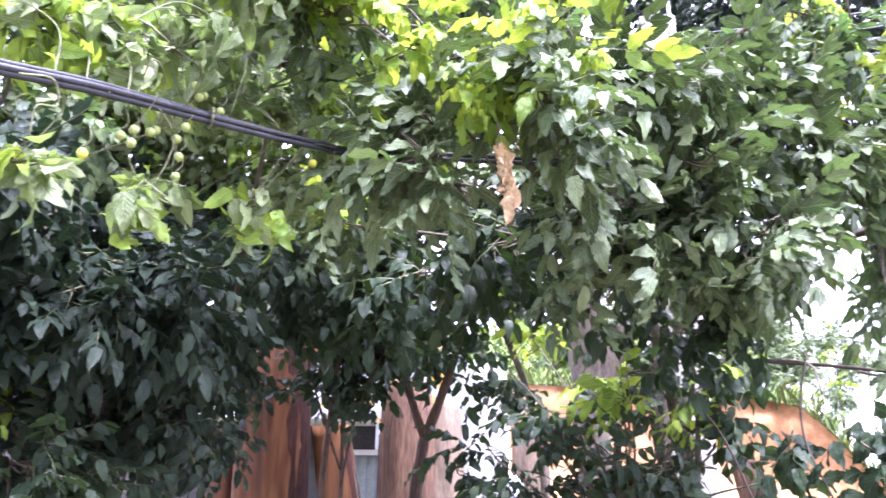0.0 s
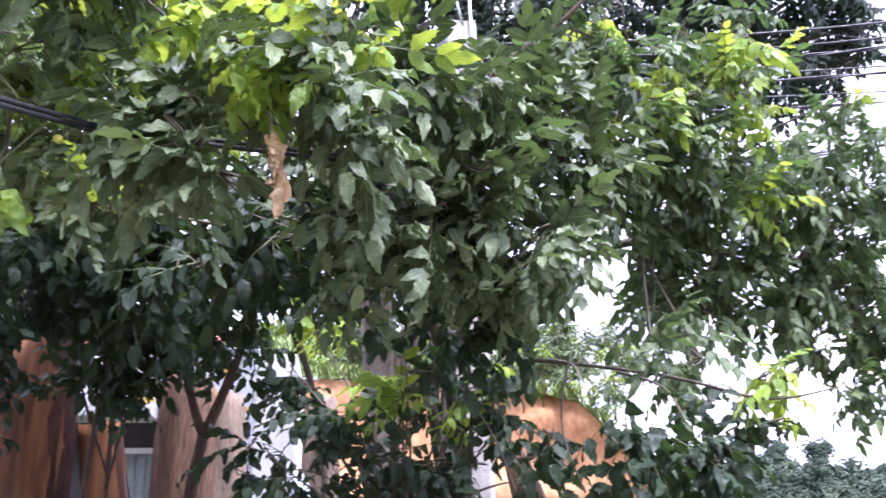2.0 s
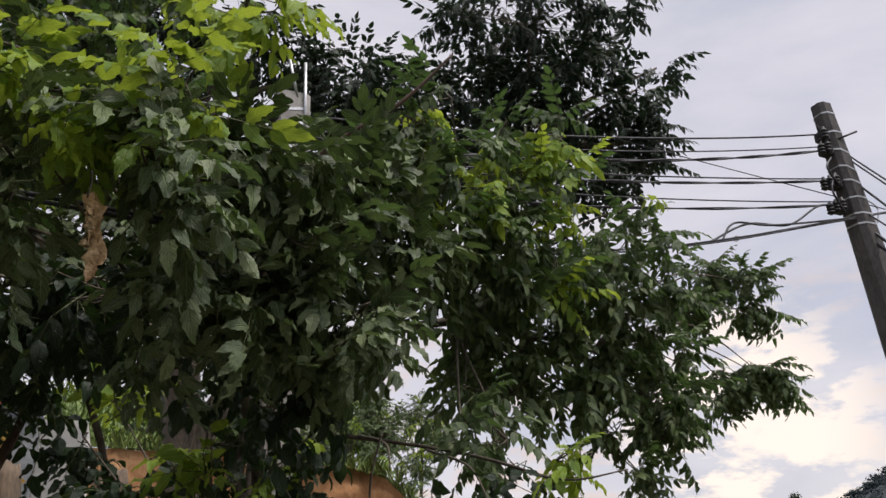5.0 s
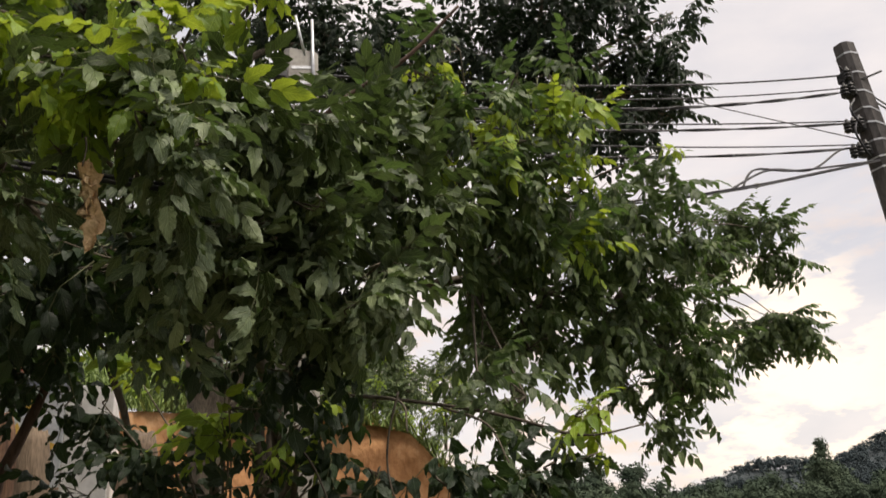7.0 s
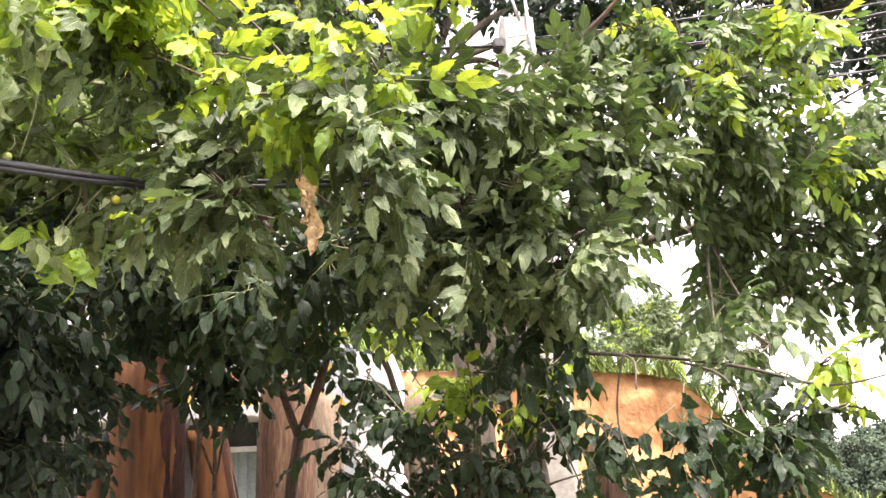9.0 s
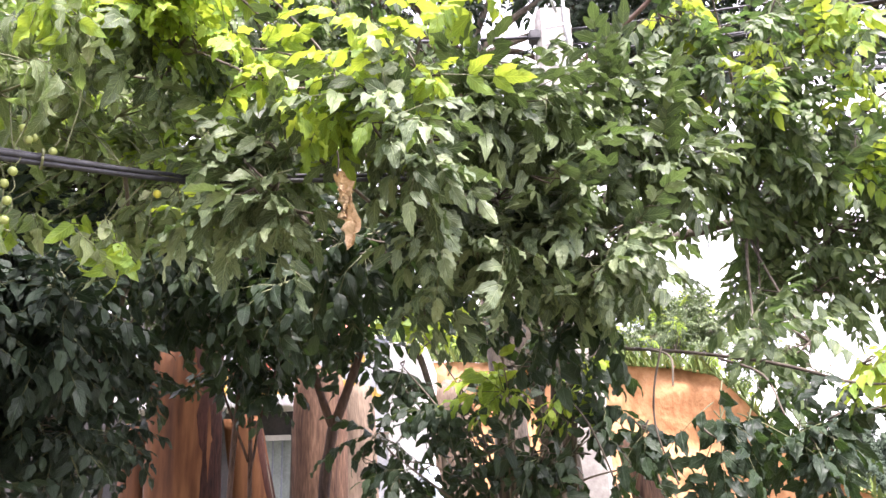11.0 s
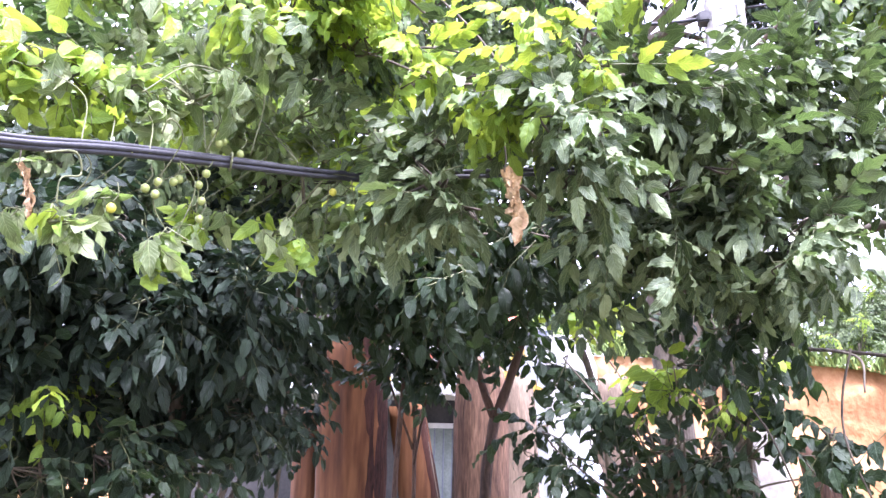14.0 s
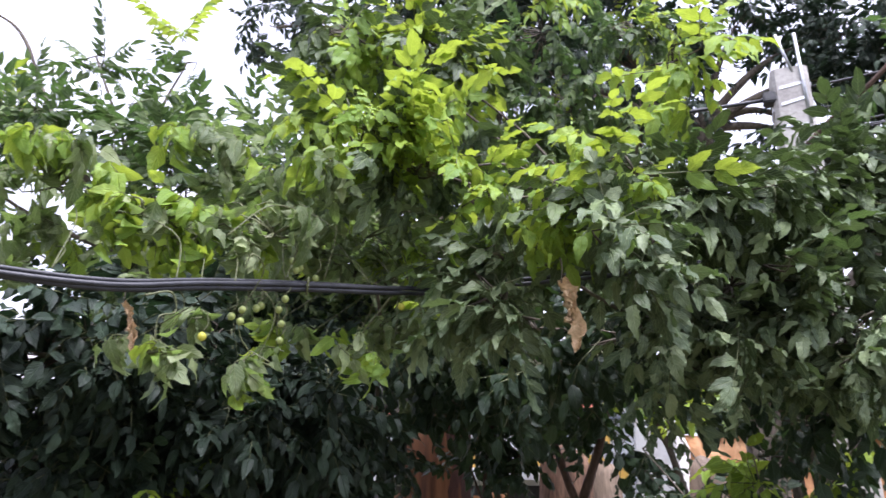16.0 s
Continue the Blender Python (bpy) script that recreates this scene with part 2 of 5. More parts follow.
M_SLATE = grain_mat("slate_blue_paint", (0.14, 0.16, 0.20), (0.24, 0.26, 0.30), 6, rough=0.6)
M_FRUIT = grain_mat("green_fruit", (0.15, 0.21, 0.05), (0.34, 0.38, 0.12), 20, rough=0.4, bump=0.05)
M_RIPE = grain_mat("ripe_fruit", (0.46, 0.44, 0.04), (0.62, 0.58, 0.08), 20, rough=0.4, bump=0.05)
M_ROOF = grain_mat("rusty_roof", (0.10, 0.075, 0.06), (0.24, 0.19, 0.16), 8, rough=0.7)


# ---- mesh tools ----
def mesh_from(name, V, T, mats, midx=None, uv=None, smooth=True):
    """A mesh from arrays of points and triangles."""
    V, T = np.asarray(V, np.float32), np.asarray(T, np.int32)
    me = bpy.data.meshes.new(name)
    me.vertices.add(len(V))
    me.vertices.foreach_set("co", V.ravel())
    me.loops.add(T.size)
    me.loops.foreach_set("vertex_index", T.ravel())
    me.polygons.add(len(T))
    me.polygons.foreach_set("loop_start", np.arange(0, T.size, 3, dtype=np.int32))
    me.polygons.foreach_set("loop_total", np.full(len(T), 3, np.int32))
    for m in mats:
        me.materials.append(m)
    if midx is not None:
        me.polygons.foreach_set("material_index", np.asarray(midx, np.int32))
    me.polygons.foreach_set("use_smooth", np.full(len(T), smooth))
    if uv is not None:
        lay = me.uv_layers.new(name="UVMap")
        lay.data.foreach_set("uv", np.asarray(uv, np.float32)[T.ravel()].ravel())
    me.update()
    return me


def part(name, bm, material, parent, label="", smooth=False):
    """Links a bmesh as one mesh object under a thing or a part."""
    me = bpy.data.meshes.new(name)
    bm.to_mesh(me)
    bm.free()
    me.materials.append(material)
    for p in me.polygons:
        p.use_smooth = smooth
    ob = new(name, me)
    ob.parent = parent
    return tagged(ob, label) if label else ob


def part_mesh(name, me, parent, label=""):
    ob = new(name, me)
    ob.parent = parent
    return tagged(ob, label) if label else ob


def thing(name, label, category, group="", kind="", at=(0, 0, 0)):
    e = new(name)
    e.location = at
    e.empty_display_size = 0.1
    return tagged(e, label, category, group, kind)


def spline(pts, steps=8):
    """Points along a smooth line through pts."""
    P = np.asarray(pts, float)
    if len(P) < 3:
        s = np.linspace(0, 1, steps + 1)[:, None]
        return P[0] * (1 - s) + P[1] * s
    Q = np.vstack([2 * P[0] - P[1], P, 2 * P[-1] - P[-2]])
    out = []
    for i in range(1, len(Q) - 2):
        s = np.linspace(0, 1, steps, endpoint=False)[:, None]
        a, b, c, d = Q[i - 1], Q[i], Q[i + 1], Q[i + 2]
        out.append(0.5 * (2 * b + (c - a) * s + (2 * a - 5 * b + 4 * c - d) * s**2 + (3 * b - a - 3 * c + d) * s**3))
    return np.vstack(out + [P[-1:]])


def tube(pts, r0, r1, sides=6, wob=0.0, rng=None):
    """Points and triangles of a tapered round stem along pts, capped at both ends."""
    P = np.asarray(pts, float)
    n = len(P)
    D = np.gradient(P, axis=0)
    D /= np.linalg.norm(D, axis=1)[:, None] + 1e-9
    ref = np.array([0.0, 0, 1]) if abs(D[:, 2]).mean() < 0.8 else np.array([1.0, 0, 0])
    A = np.cross(D, ref)
    A /= np.linalg.norm(A, axis=1)[:, None] + 1e-9
    B = np.cross(D, A)
    R = np.linspace(r0, r1, n)
    if wob and rng is not None:
        R = R * (1 + wob * rng.normal(size=n))
    an = np.linspace(0, 2 * np.pi, sides, endpoint=False)
    V = (P[:, None] + R[:, None, None] * (np.cos(an)[None, :, None] * A[:, None] + np.sin(an)[None, :, None] * B[:, None])).reshape(-1, 3)
    i, j = np.meshgrid(np.arange(n - 1), np.arange(sides), indexing="ij")
    a, b = i * sides + j, i * sides + (j + 1) % sides
    c, d = a + sides, b + sides
    T = np.vstack([np.stack([a, b, d], -1).reshape(-1, 3), np.stack([a, d, c], -1).reshape(-1, 3)])
    V = np.vstack([V, P[:1], P[-1:]])
    k = np.arange(sides)
    T = np.vstack([T, np.stack([np.full(sides, n * sides), (k + 1) % sides, k], -1),
                   np.stack([np.full(sides, n * sides + 1), (n - 1) * sides + k, (n - 1) * sides + (k + 1) % sides], -1)])
    return V, T


class Heap:
    """Collects points and triangles of many pieces of one mesh."""

    def __init__(self):
        self.V, self.T, self.M, self.U, self.n = [], [], [], [], 0

    def add(self, V, T, m=0, uv=None):
        self.V.append(V)
        self.T.append(np.asarray(T) + self.n)
        self.M.append(np.full(len(T), m) if np.isscalar(m) else m)
        self.U.append(np.zeros((len(V), 2)) if uv is None else uv)
        self.n += len(V)

    def mesh(self, name, mats, smooth=True):
        return mesh_from(name, np.vstack(self.V), np.vstack(self.T), mats, np.concatenate(self.M), np.vstack(self.U), smooth)


# ---- leaves ----
def leaflet(L, W, rng, rows=4, curl=0.30, fold=0.16, blunt=0.0, teeth=0.10):
    """One leaf blade along +y, creased at the midrib, its edge waved and toothed, drooping to its tip."""
    s = np.linspace(0, 1, rows + 2)[1:-1]
    w = W * 0.5 * (s**0.56 * (1 - s) ** (0.95 - 0.25 * blunt)) / 0.37 * (1 + 0.07 * rng.normal(size=rows))
    w = w * (1 + teeth * min(1, rows / 8) * (-1.0) ** np.arange(rows))
    wave = 0.11 * W * rng.normal(size=(rows, 2))
    sway = 0.10 * L * rng.normal() * s**2
    V, U = [[0, 0, 0]], [[0, 0]]
    bend = curl * (0.7 + 0.6 * rng.random())
    for i in range(rows):
        y, z = L * s[i], -bend * L * s[i] ** 2
        V += [[sway[i] - w[i], y, z + fold * w[i] + wave[i, 0]], [sway[i], y, z], [sway[i] + w[i], y, z + fold * w[i] + wave[i, 1]]]
        U += [[s[i], -1], [s[i], 0], [s[i], 1]]
    V.append([sway[-1] * 1.2 + 0.02 * L * rng.normal(), L, -bend * L * 1.1])
    U.append([1, 0])
    T = [[0, 2, 1], [0, 3, 2]]
    for i in range(rows - 1):
        a = 1 + 3 * i
        T += [[a, a + 1, a + 4], [a, a + 4, a + 3], [a + 1, a + 2, a + 5], [a + 1, a + 5, a + 4]]
    a, e = 1 + 3 * (rows - 1), 1 + 3 * rows
    T += [[a, a + 1, e], [a + 1, a + 2, e]]
    return np.array(V, float), np.array(T), np.array(U, float)


def rot(rx, ry, rz):
    return np.array(Euler((rx, ry, rz)).to_matrix())


def spray_pinnate(rng, pairs, L, W, length, rows=4, droop=0.42):
    """A compound leaf: a thin stalk with leaflets in pairs and one at the end."""
    h = Heap()
    pts = np.array([[0, 0, 0], [0, length * 0.5, -0.02 * length], [0, length, -0.16 * length]])
    line = spline(pts, 5)
    h.add(*tube(line[[0, len(line) // 3, 2 * len(line) // 3, -1]], 0.0026, 0.0012, 3), 1)
    for k in range(pairs):
        s = 0.28 + 0.64 * k / max(1, pairs - 1)
        p = line[int(s * (len(line) - 1))]
        for side in (-1, 1):
            g = (0.8 + 0.25 * np.sin(np.pi * s)) * (0.88 + 0.24 * rng.random())
            V, T, U = leaflet(L * g, W * g, rng, rows)
            R = rot(-droop * (0.5 + rng.random()), side * 0.35 * rng.random(), -side * (0.95 + 0.35 * rng.random() - 0.35 * s))
            h.add(V @ R.T + p + [0, 0.015 * rng.normal() * length, 0], T, 0, U)
    V, T, U = leaflet(L * 1.08, W * 1.05, rng, rows)
    h.add(V @ rot(-droop * 0.8, 0, 0.25 * rng.normal()).T + line[-1], T, 0, U)
    return h


def spray_twig(rng, count, L, W, length, rows=3, droop=0.5):
    """A leafy shoot: single oval leaves set alternately."""
    h = Heap()
    pts = np.array([[0, 0, 0], [0.05 * length * rng.normal(), length * 0.5, 0.03 * length], [0.08 * length * rng.normal(), length, -0.12 * length]])
    line = spline(pts, 5)
    h.add(*tube(line[[0, len(line) // 2, -1]], 0.003, 0.0012, 3), 1)
    for k in range(count):
        s = 0.15 + 0.85 * k / (count - 1)
        p = line[int(round(s * (len(line) - 1)))]
        side = -1 if k % 2 else 1
        g = 0.75 + 0.45 * rng.random()
        V, T, U = leaflet(L * g, W * g, rng, rows, blunt=0.6)
        turn = -side * (0.9 + 0.4 * rng.random()) if k < count - 1 else 0.2 * rng.normal()
        h.add(V @ rot(-droop * (0.3 + 1.2 * rng.random()), side * 0.6 * rng.random(), turn).T + p, T, 0, U)
    return h


def spray_vine(rng, L, W):
    """Three broad hanging leaves on a tendril."""
    h = Heap()
    line = spline(np.array([[0, 0, 0], [0.015, 0.06, 0.01], [0.0, 0.12, -0.03]]), 4)
    h.add(*tube(line, 0.0024, 0.0012, 3), 1)
    for k, s in enumerate((0.15, 0.4, 0.7, 1.0)):
        g = 0.75 + 0.5 * rng.random()
        V, T, U = leaflet(L * g, W * g, rng, 5, 0.45, 0.3)
        R = rot(-0.5 - 0.9 * rng.random(), 0.5 * rng.normal(), (-1) ** k * 0.9 * rng.random())
        h.add(V @ R.T + line[int(s * (len(line) - 1))], T, 0, U)
    return h


SPRAYS = {}


def sprays(kind):
    """Six shapes of one kind of leafy shoot."""
    if kind not in SPRAYS:
        rng = np.random.default_rng(len(SPRAYS) + 11)
        make = {
            "broad": lambda: spray_pinnate(rng, 3 + rng.integers(0, 2), 0.100, 0.046, 0.27, 8, 0.38),
            "broad_back": lambda: spray_pinnate(rng, 3 + rng.integers(0, 2), 0.100, 0.046, 0.27, 5, 0.38),
            "vine": lambda: spray_vine(rng, 0.090, 0.050),
            "small": lambda: spray_twig(rng, 8, 0.082, 0.038, 0.24, 4),
            "oval": lambda: spray_twig(rng, 7, 0.105, 0.048, 0.28, 5),
            "fine": lambda: spray_pinnate(rng, 5, 0.082, 0.036, 0.27, 4, 0.45),
            "tall": lambda: spray_pinnate(rng, 5, 0.17, 0.07, 0.55, 2),
            "feather": lambda: spray_pinnate(rng, 7, 0.085, 0.032, 0.36, 3, 0.35),
        }[kind]
        SPRAYS[kind] = [make() for _ in range(6)]
    return SPRAYS[kind]


def aim(d, up):
    """A turn that lays +y along d with +z towards up."""
    d = d / np.linalg.norm(d)
    x = np.cross(d, up)
    x /= np.linalg.norm(x) + 1e-9
    return np.stack([x, d, np.cross(x, d)], 1)


def foliage(owner, clumps, kind, leaf, per, size=1.0, singles=0, seed=1, droop=0.35, shell=0.45, twigs=0.3, bark=None, rest=None):
    """Leafy shoots through the clumps of a plant. The foremost are parts of their own, the rest one crown."""
    rng = np.random.default_rng(seed)
    shapes = sprays(kind)
    raw = [(np.vstack(h.V), np.vstack(h.T), np.concatenate(h.M), np.vstack(h.U)) for h in (sprays(rest) if rest else shapes)]
    put, heap, wood = [], Heap(), Heap()
    for cx, cy, cz, rh, rv, young in clumps:
        c = np.array([cx, cy, cz])
        count = max(3, int(per * (rh / 0.2) ** 1.6 * (rv / 0.2) ** 0.9))
        while count > 0:
            # a shoot: its leaves radiate from the tip; now and then a lone leaf deeper in
            u = rng.normal(size=3)
            u /= np.linalg.norm(u)
            if u[2] < -0.3:
                u[2] *= 0.6
            many = 1 if rng.random() < 0.4 else int(rng.integers(4, 7))
            inner = 0.8 if many == 1 else 1.0
            k = (shell + (1 - shell) * rng.random()) * (0.75 + 0.35 * rng.random()) * inner
            tip = c + u * k * np.array([rh, rh * 0.9, rv])
            d = u * 0.9 + rng.normal(size=3) * 0.4 + np.array([0, 0, -droop])
            d /= np.linalg.norm(d) + 1e-6
            fresh = rng.random() < young
            turn = rng.uniform(0, 6.28)
            B = aim(d, np.array([0.1, 0.2, 1.0]))
            for j in range(many):
                a = turn + 2.4 * j
                ring = B[:, 0] * math.cos(a) + B[:, 2] * math.sin(a)
                e = d if many == 1 else d * rng.uniform(0.35, 1.0) + ring * 0.8 + np.array([0, 0, -0.5 * droop])
                p = tip if many == 1 else tip + e / np.linalg.norm(e) * 0.10 * size
                if 0.26 < p[0] < 0.55 and 1.0 < p[1] < 1.84 and 2.08 < p[2] < 2.47:
                    continue  # a gap where the withered leaf hangs
                up = np.array([0, 0, 1.0]) + 0.5 * u + rng.normal(size=3) * 0.3
                put.append((p, aim(e, up), size * (0.75 + 0.5 * rng.random()), int(rng.integers(6)), fresh, c))
            count -= many
    put.sort(key=lambda q: q[0][1])
    meshes = {}
    for i, (p, R, s, v, young, c) in enumerate(put):
        p0 = p - R[:, 1] * 0.12 * s
        if i < singles:
            if (v, young) not in meshes:
                meshes[v, young] = shapes[v].mesh("leaf_spray", [M_YOUNG if young else leaf, M_STEM])
            ob = new("leaf_spray", meshes[v, young])
            ob.parent = owner
            ob.matrix_local = Matrix.Translation(p0) @ Matrix(R.tolist()).to_4x4() @ Matrix.Scale(s, 4)
        else:
            V, T, m, U = raw[v]
            heap.add(V * s @ R.T + p0, T, np.where(m == 1, 2, 1 if young else 0), U)
        if rng.random() < twigs:
            mid = (p0 + c) / 2 + rng.normal(size=3) * 0.03
            wood.add(*tube(spline([c, mid, p0], 2), 0.006 * size, 0.0022 * size, 3), 0)
    if heap.n:
        ob = part_mesh("crown", heap.mesh("crown", [leaf, M_YOUNG, M_STEM]), owner)
        tagged(ob, kind="stuff")
    if wood.n:
        ob = part_mesh("twig_mass", wood.mesh("twig_mass", [bark or M_TWIG]), owner)
        tagged(ob, kind="stuff")


def nearest(line, p):
    return line[int(np.argmin(((line - np.asarray(p)) ** 2).sum(1)))]


def limb(owner, pts, r0, r1, name="branch", material=None, sides=8, seed=0):
    h = Heap()
    h.add(*tube(spline(pts, 7), r0, r1, sides, 0.05, np.random.default_rng(seed + 5)))
    return part_mesh(name, h.mesh(name, [material or M_BARK]), owner)


def reach(owner, start, clumps, r, seed=0, material=None):
    """Branches that bend from a point of the trunk to every clump."""
    rng = np.random.default_rng(seed)
    s = np.array(start, float)
    for n, (x, y, z, rh, rv, _) in enumerate(clumps):
        e = np.array([x, y, z])
        mid = s * 0.5 + e * 0.5 + np.array([0, 0, 0.12 * np.linalg.norm(e - s)]) * (0.4 + 0.8 * rng.random()) + rng.normal(size=3) * 0.05
        limb(owner, [s, mid, e], r * 0.8, r * 0.25, "branch", material, 6, seed + n)


# ---- leafy masses: centre, breadth, height, share of new growth ----
BROAD = [
    (0.29, 1.84, 2.48, 0.11, 0.05, 0.1),
    (0.45, 1.79, 2.55, 0.18, 0.06, 0.1),
    (0.66, 2.16, 2.67, 0.21, 0.13, 0.0),
    (0.83, 2.53, 2.55, 0.28, 0.17, 0.0),
    (1.18, 2.61, 2.38, 0.25, 0.25, 0.0),
    (1.35, 2.57, 2.74, 0.23, 0.23, 0.03),
]
BROAD += [
    (1.14, 2.54, 2.91, 0.21, 0.19, 0.03),
    (-0.35, 2.95, 2.61, 0.15, 0.08, 0.1),
    (0.84, 2.20, 2.76, 0.20, 0.20, 0.03),
]
BROAD_YOUNG = [
    (0.49, 1.80, 2.64, 0.07, 0.04, 1.0),
    (0.39, 1.80, 2.66, 0.05, 0.04, 1.0),
    (0.59, 1.85, 2.71, 0.05, 0.03, 1.0),
    (0.53, 1.79, 2.70, 0.16, 0.10, 1.0),
    (0.10, 1.78, 2.64, 0.12, 0.06, 0.8),
    (-0.05, 1.75, 2.74, 0.15, 0.13, 0.7),
    (-0.20, 1.65, 2.80, 0.15, 0.13, 0.6),
    (-0.16, 1.62, 2.85, 0.17, 0.17, 0.8),
    (0.72, 2.00, 3.15, 0.13, 0.15, 0.7),
    (-0.38, 1.90, 3.43, 0.19, 0.15, 0.7),
    (-0.19, 2.22, 3.47, 0.25, 0.20, 0.4),
    (0.26, 2.03, 2.79, 0.17, 0.11, 0.1),
]
PALE = [
    (0.18, 1.72, 2.33, 0.06, 0.04, 0.0),
    (0.50, 1.73, 2.46, 0.08, 0.04, 0.1),
    (0.57, 1.86, 2.42, 0.07, 0.04, 0.1),
    (1.15, 2.39, 2.23, 0.08, 0.08, 0.0),
    (1.01, 2.38, 2.38, 0.08, 0.05, 0.0),
    (1.23, 2.40, 2.37, 0.08, 0.06, 0.0),
    (0.92, 2.19, 2.51, 0.09, 0.04, 0.0),
]
PALE += [
    (1.07, 2.35, 2.42, 0.10, 0.04, 0),
    (1.19, 2.35, 2.35, 0.11, 0.06, 0),
    (1.12, 2.35, 2.21, 0.08, 0.07, 0),
    (0.93, 2.40, 2.30, 0.10, 0.06, 0),
    (0.68, 2.40, 2.25, 0.06, 0.06, 0),
    (1.31, 2.40, 2.40, 0.07, 0.05, 0),
    (0.55, 2.60, 2.16, 0.09, 0.06, 0),
    (0.64, 2.11, 2.35, 0.08, 0.06, 0.0),
    (0.77, 2.22, 2.29, 0.09, 0.06, 0.0),
    (0.76, 2.27, 2.28, 0.08, 0.05, 0.0),
    (0.22, 1.74, 2.34, 0.05, 0.03, 0),
    (0.28, 1.76, 2.28, 0.03, 0.03, 0),
]
NEAR = [
    (0.22, 1.74, 2.33, 0.03, 0.01, 0),
    (0.29, 1.76, 2.27, 0.03, 0.02, 0),
    (0.20, 1.78, 2.48, 0.06, 0.02, 0),
    (0.53, 1.80, 2.51, 0.07, 0.02, 0.1),
    (0.63, 1.85, 2.50, 0.05, 0.02, 0),
]
BACK = [
    (-1.18, 3.79, 3.15, 0.49, 0.36, 0.06),
    (-1.60, 3.31, 3.15, 0.47, 0.34, 0.06),
    (-1.94, 2.89, 2.91, 0.42, 0.33, 0),
    (-0.74, 4.06, 3.50, 0.44, 0.38, 0.12),
    (-1.27, 3.76, 3.67, 0.48, 0.34, 0.18),
    (-0.43, 4.24, 3.25, 0.48, 0.38, 0.06),
    (-0.16, 4.46, 3.92, 0.48, 0.41, 0.12),
    (-1.64, 3.21, 3.56, 0.45, 0.29, 0.24),
    (-0.65, 4.28, 2.96, 0.48, 0.27, 0),
]
BACK += [
    (-0.73, 4.70, 3.35, 0.36, 0.23, 0),
    (-1.27, 4.70, 3.48, 0.37, 0.23, 0),
    (-1.83, 4.70, 3.62, 0.38, 0.24, 0),
    (-2.40, 4.70, 3.67, 0.40, 0.26, 0),
    (-0.92, 4.90, 3.07, 0.31, 0.20, 0),
    (-0.39, 4.90, 3.06, 0.30, 0.17, 0),
    (0.39, 4.57, 3.30, 0.50, 0.43, 0),
    (1.05, 4.71, 3.49, 0.52, 0.52, 0),
    (-0.94, 3.98, 3.97, 0.36, 0.32, 0.18),
    (0.32, 4.71, 2.80, 0.43, 0.25, 0),
    (-1.53, 6.23, 3.08, 0.54, 0.34, 0),
    (-0.97, 6.40, 3.05, 0.54, 0.29, 0),
    (-1.68, 6.33, 3.16, 0.44, 0.29, 0),
    (-1.74, 4.64, 3.26, 0.48, 0.24, 0),
    (-1.35, 5.04, 3.29, 0.37, 0.25, 0),
]
MID = [
    (-1.40, 3.78, 2.83, 0.43, 0.20, 0.05),
    (-2.23, 3.09, 3.15, 0.39, 0.29, 0.1),
    (-1.86, 3.53, 2.76, 0.43, 0.20, 0.05),
    (-0.86, 2.83, 4.02, 0.27, 0.24, 0.15),
    (-0.56, 3.10, 3.82, 0.33, 0.27, 0.2),
    (-0.26, 3.13, 4.12, 0.31, 0.24, 0.15),
    (0.05, 3.25, 4.24, 0.28, 0.25, 0.15),
]
MID += [
    (0.16, 3.40, 3.85, 0.34, 0.28, 0.15),
    (-0.23, 3.25, 3.54, 0.38, 0.20, 0.15),
    (-0.69, 3.23, 3.50, 0.36, 0.21, 0.15),
    (0.50, 3.50, 4.31, 0.26, 0.26, 0.25),
    (-1.13, 3.05, 3.42, 0.33, 0.21, 0.15),
    (0.48, 3.46, 3.60, 0.27, 0.24, 0.15),
    (-1.56, 2.97, 3.00, 0.45, 0.18, 0.05),
]
VINE = [
    (-0.72, 1.90, 2.84, 0.08, 0.05, 0.12),
    (-0.57, 1.95, 2.87, 0.07, 0.05, 0.06),
    (-0.41, 2.00, 2.80, 0.07, 0.06, 0.06),
    (-0.26, 2.00, 2.76, 0.06, 0.05, 0.12),
    (-0.46, 1.90, 2.65, 0.09, 0.04, 0.06),
    (-0.27, 1.90, 2.59, 0.06, 0.03, 0.06),
    (-0.69, 1.70, 2.34, 0.06, 0.04, 0.18),
    (-0.55, 1.80, 2.32, 0.06, 0.04, 0.18),
    (-0.45, 1.90, 2.32, 0.06, 0.05, 0.18),
    (-0.36, 2.00, 2.30, 0.06, 0.05, 0.15),
    (-0.70, 1.40, 2.20, 0.05, 0.04, 0.18),
    (-0.41, 1.23, 2.40, 0.16, 0.07, 0.45),
    (-0.50, 1.13, 2.43, 0.12, 0.09, 0.36),
    (-0.28, 1.36, 2.44, 0.17, 0.14, 0.18),
    (-0.21, 1.44, 2.61, 0.15, 0.12, 0.18),
    (-0.43, 1.14, 2.09, 0.07, 0.09, 0.23),
    (-0.29, 1.36, 2.11, 0.09, 0.08, 0.09),
    (-0.42, 1.35, 2.65, 0.18, 0.12, 0.27),
    (-0.21, 1.68, 2.20, 0.10, 0.07, 0.27),
]
VINE += [
    (-0.75, 1.10, 2.52, 0.20, 0.14, 0.3),
    (-0.87, 1.18, 2.40, 0.16, 0.08, 0.075),
    (-0.38, 1.71, 2.52, 0.20, 0.10, 0.22),
    (-0.21, 1.77, 2.57, 0.15, 0.10, 0.38),
    (-0.50, 1.22, 2.45, 0.16, 0.07, 0.68),
    (-0.17, 1.89, 2.31, 0.10, 0.08, 0.22),
    (-0.08, 1.81, 2.48, 0.06, 0.04, 0.68),
]
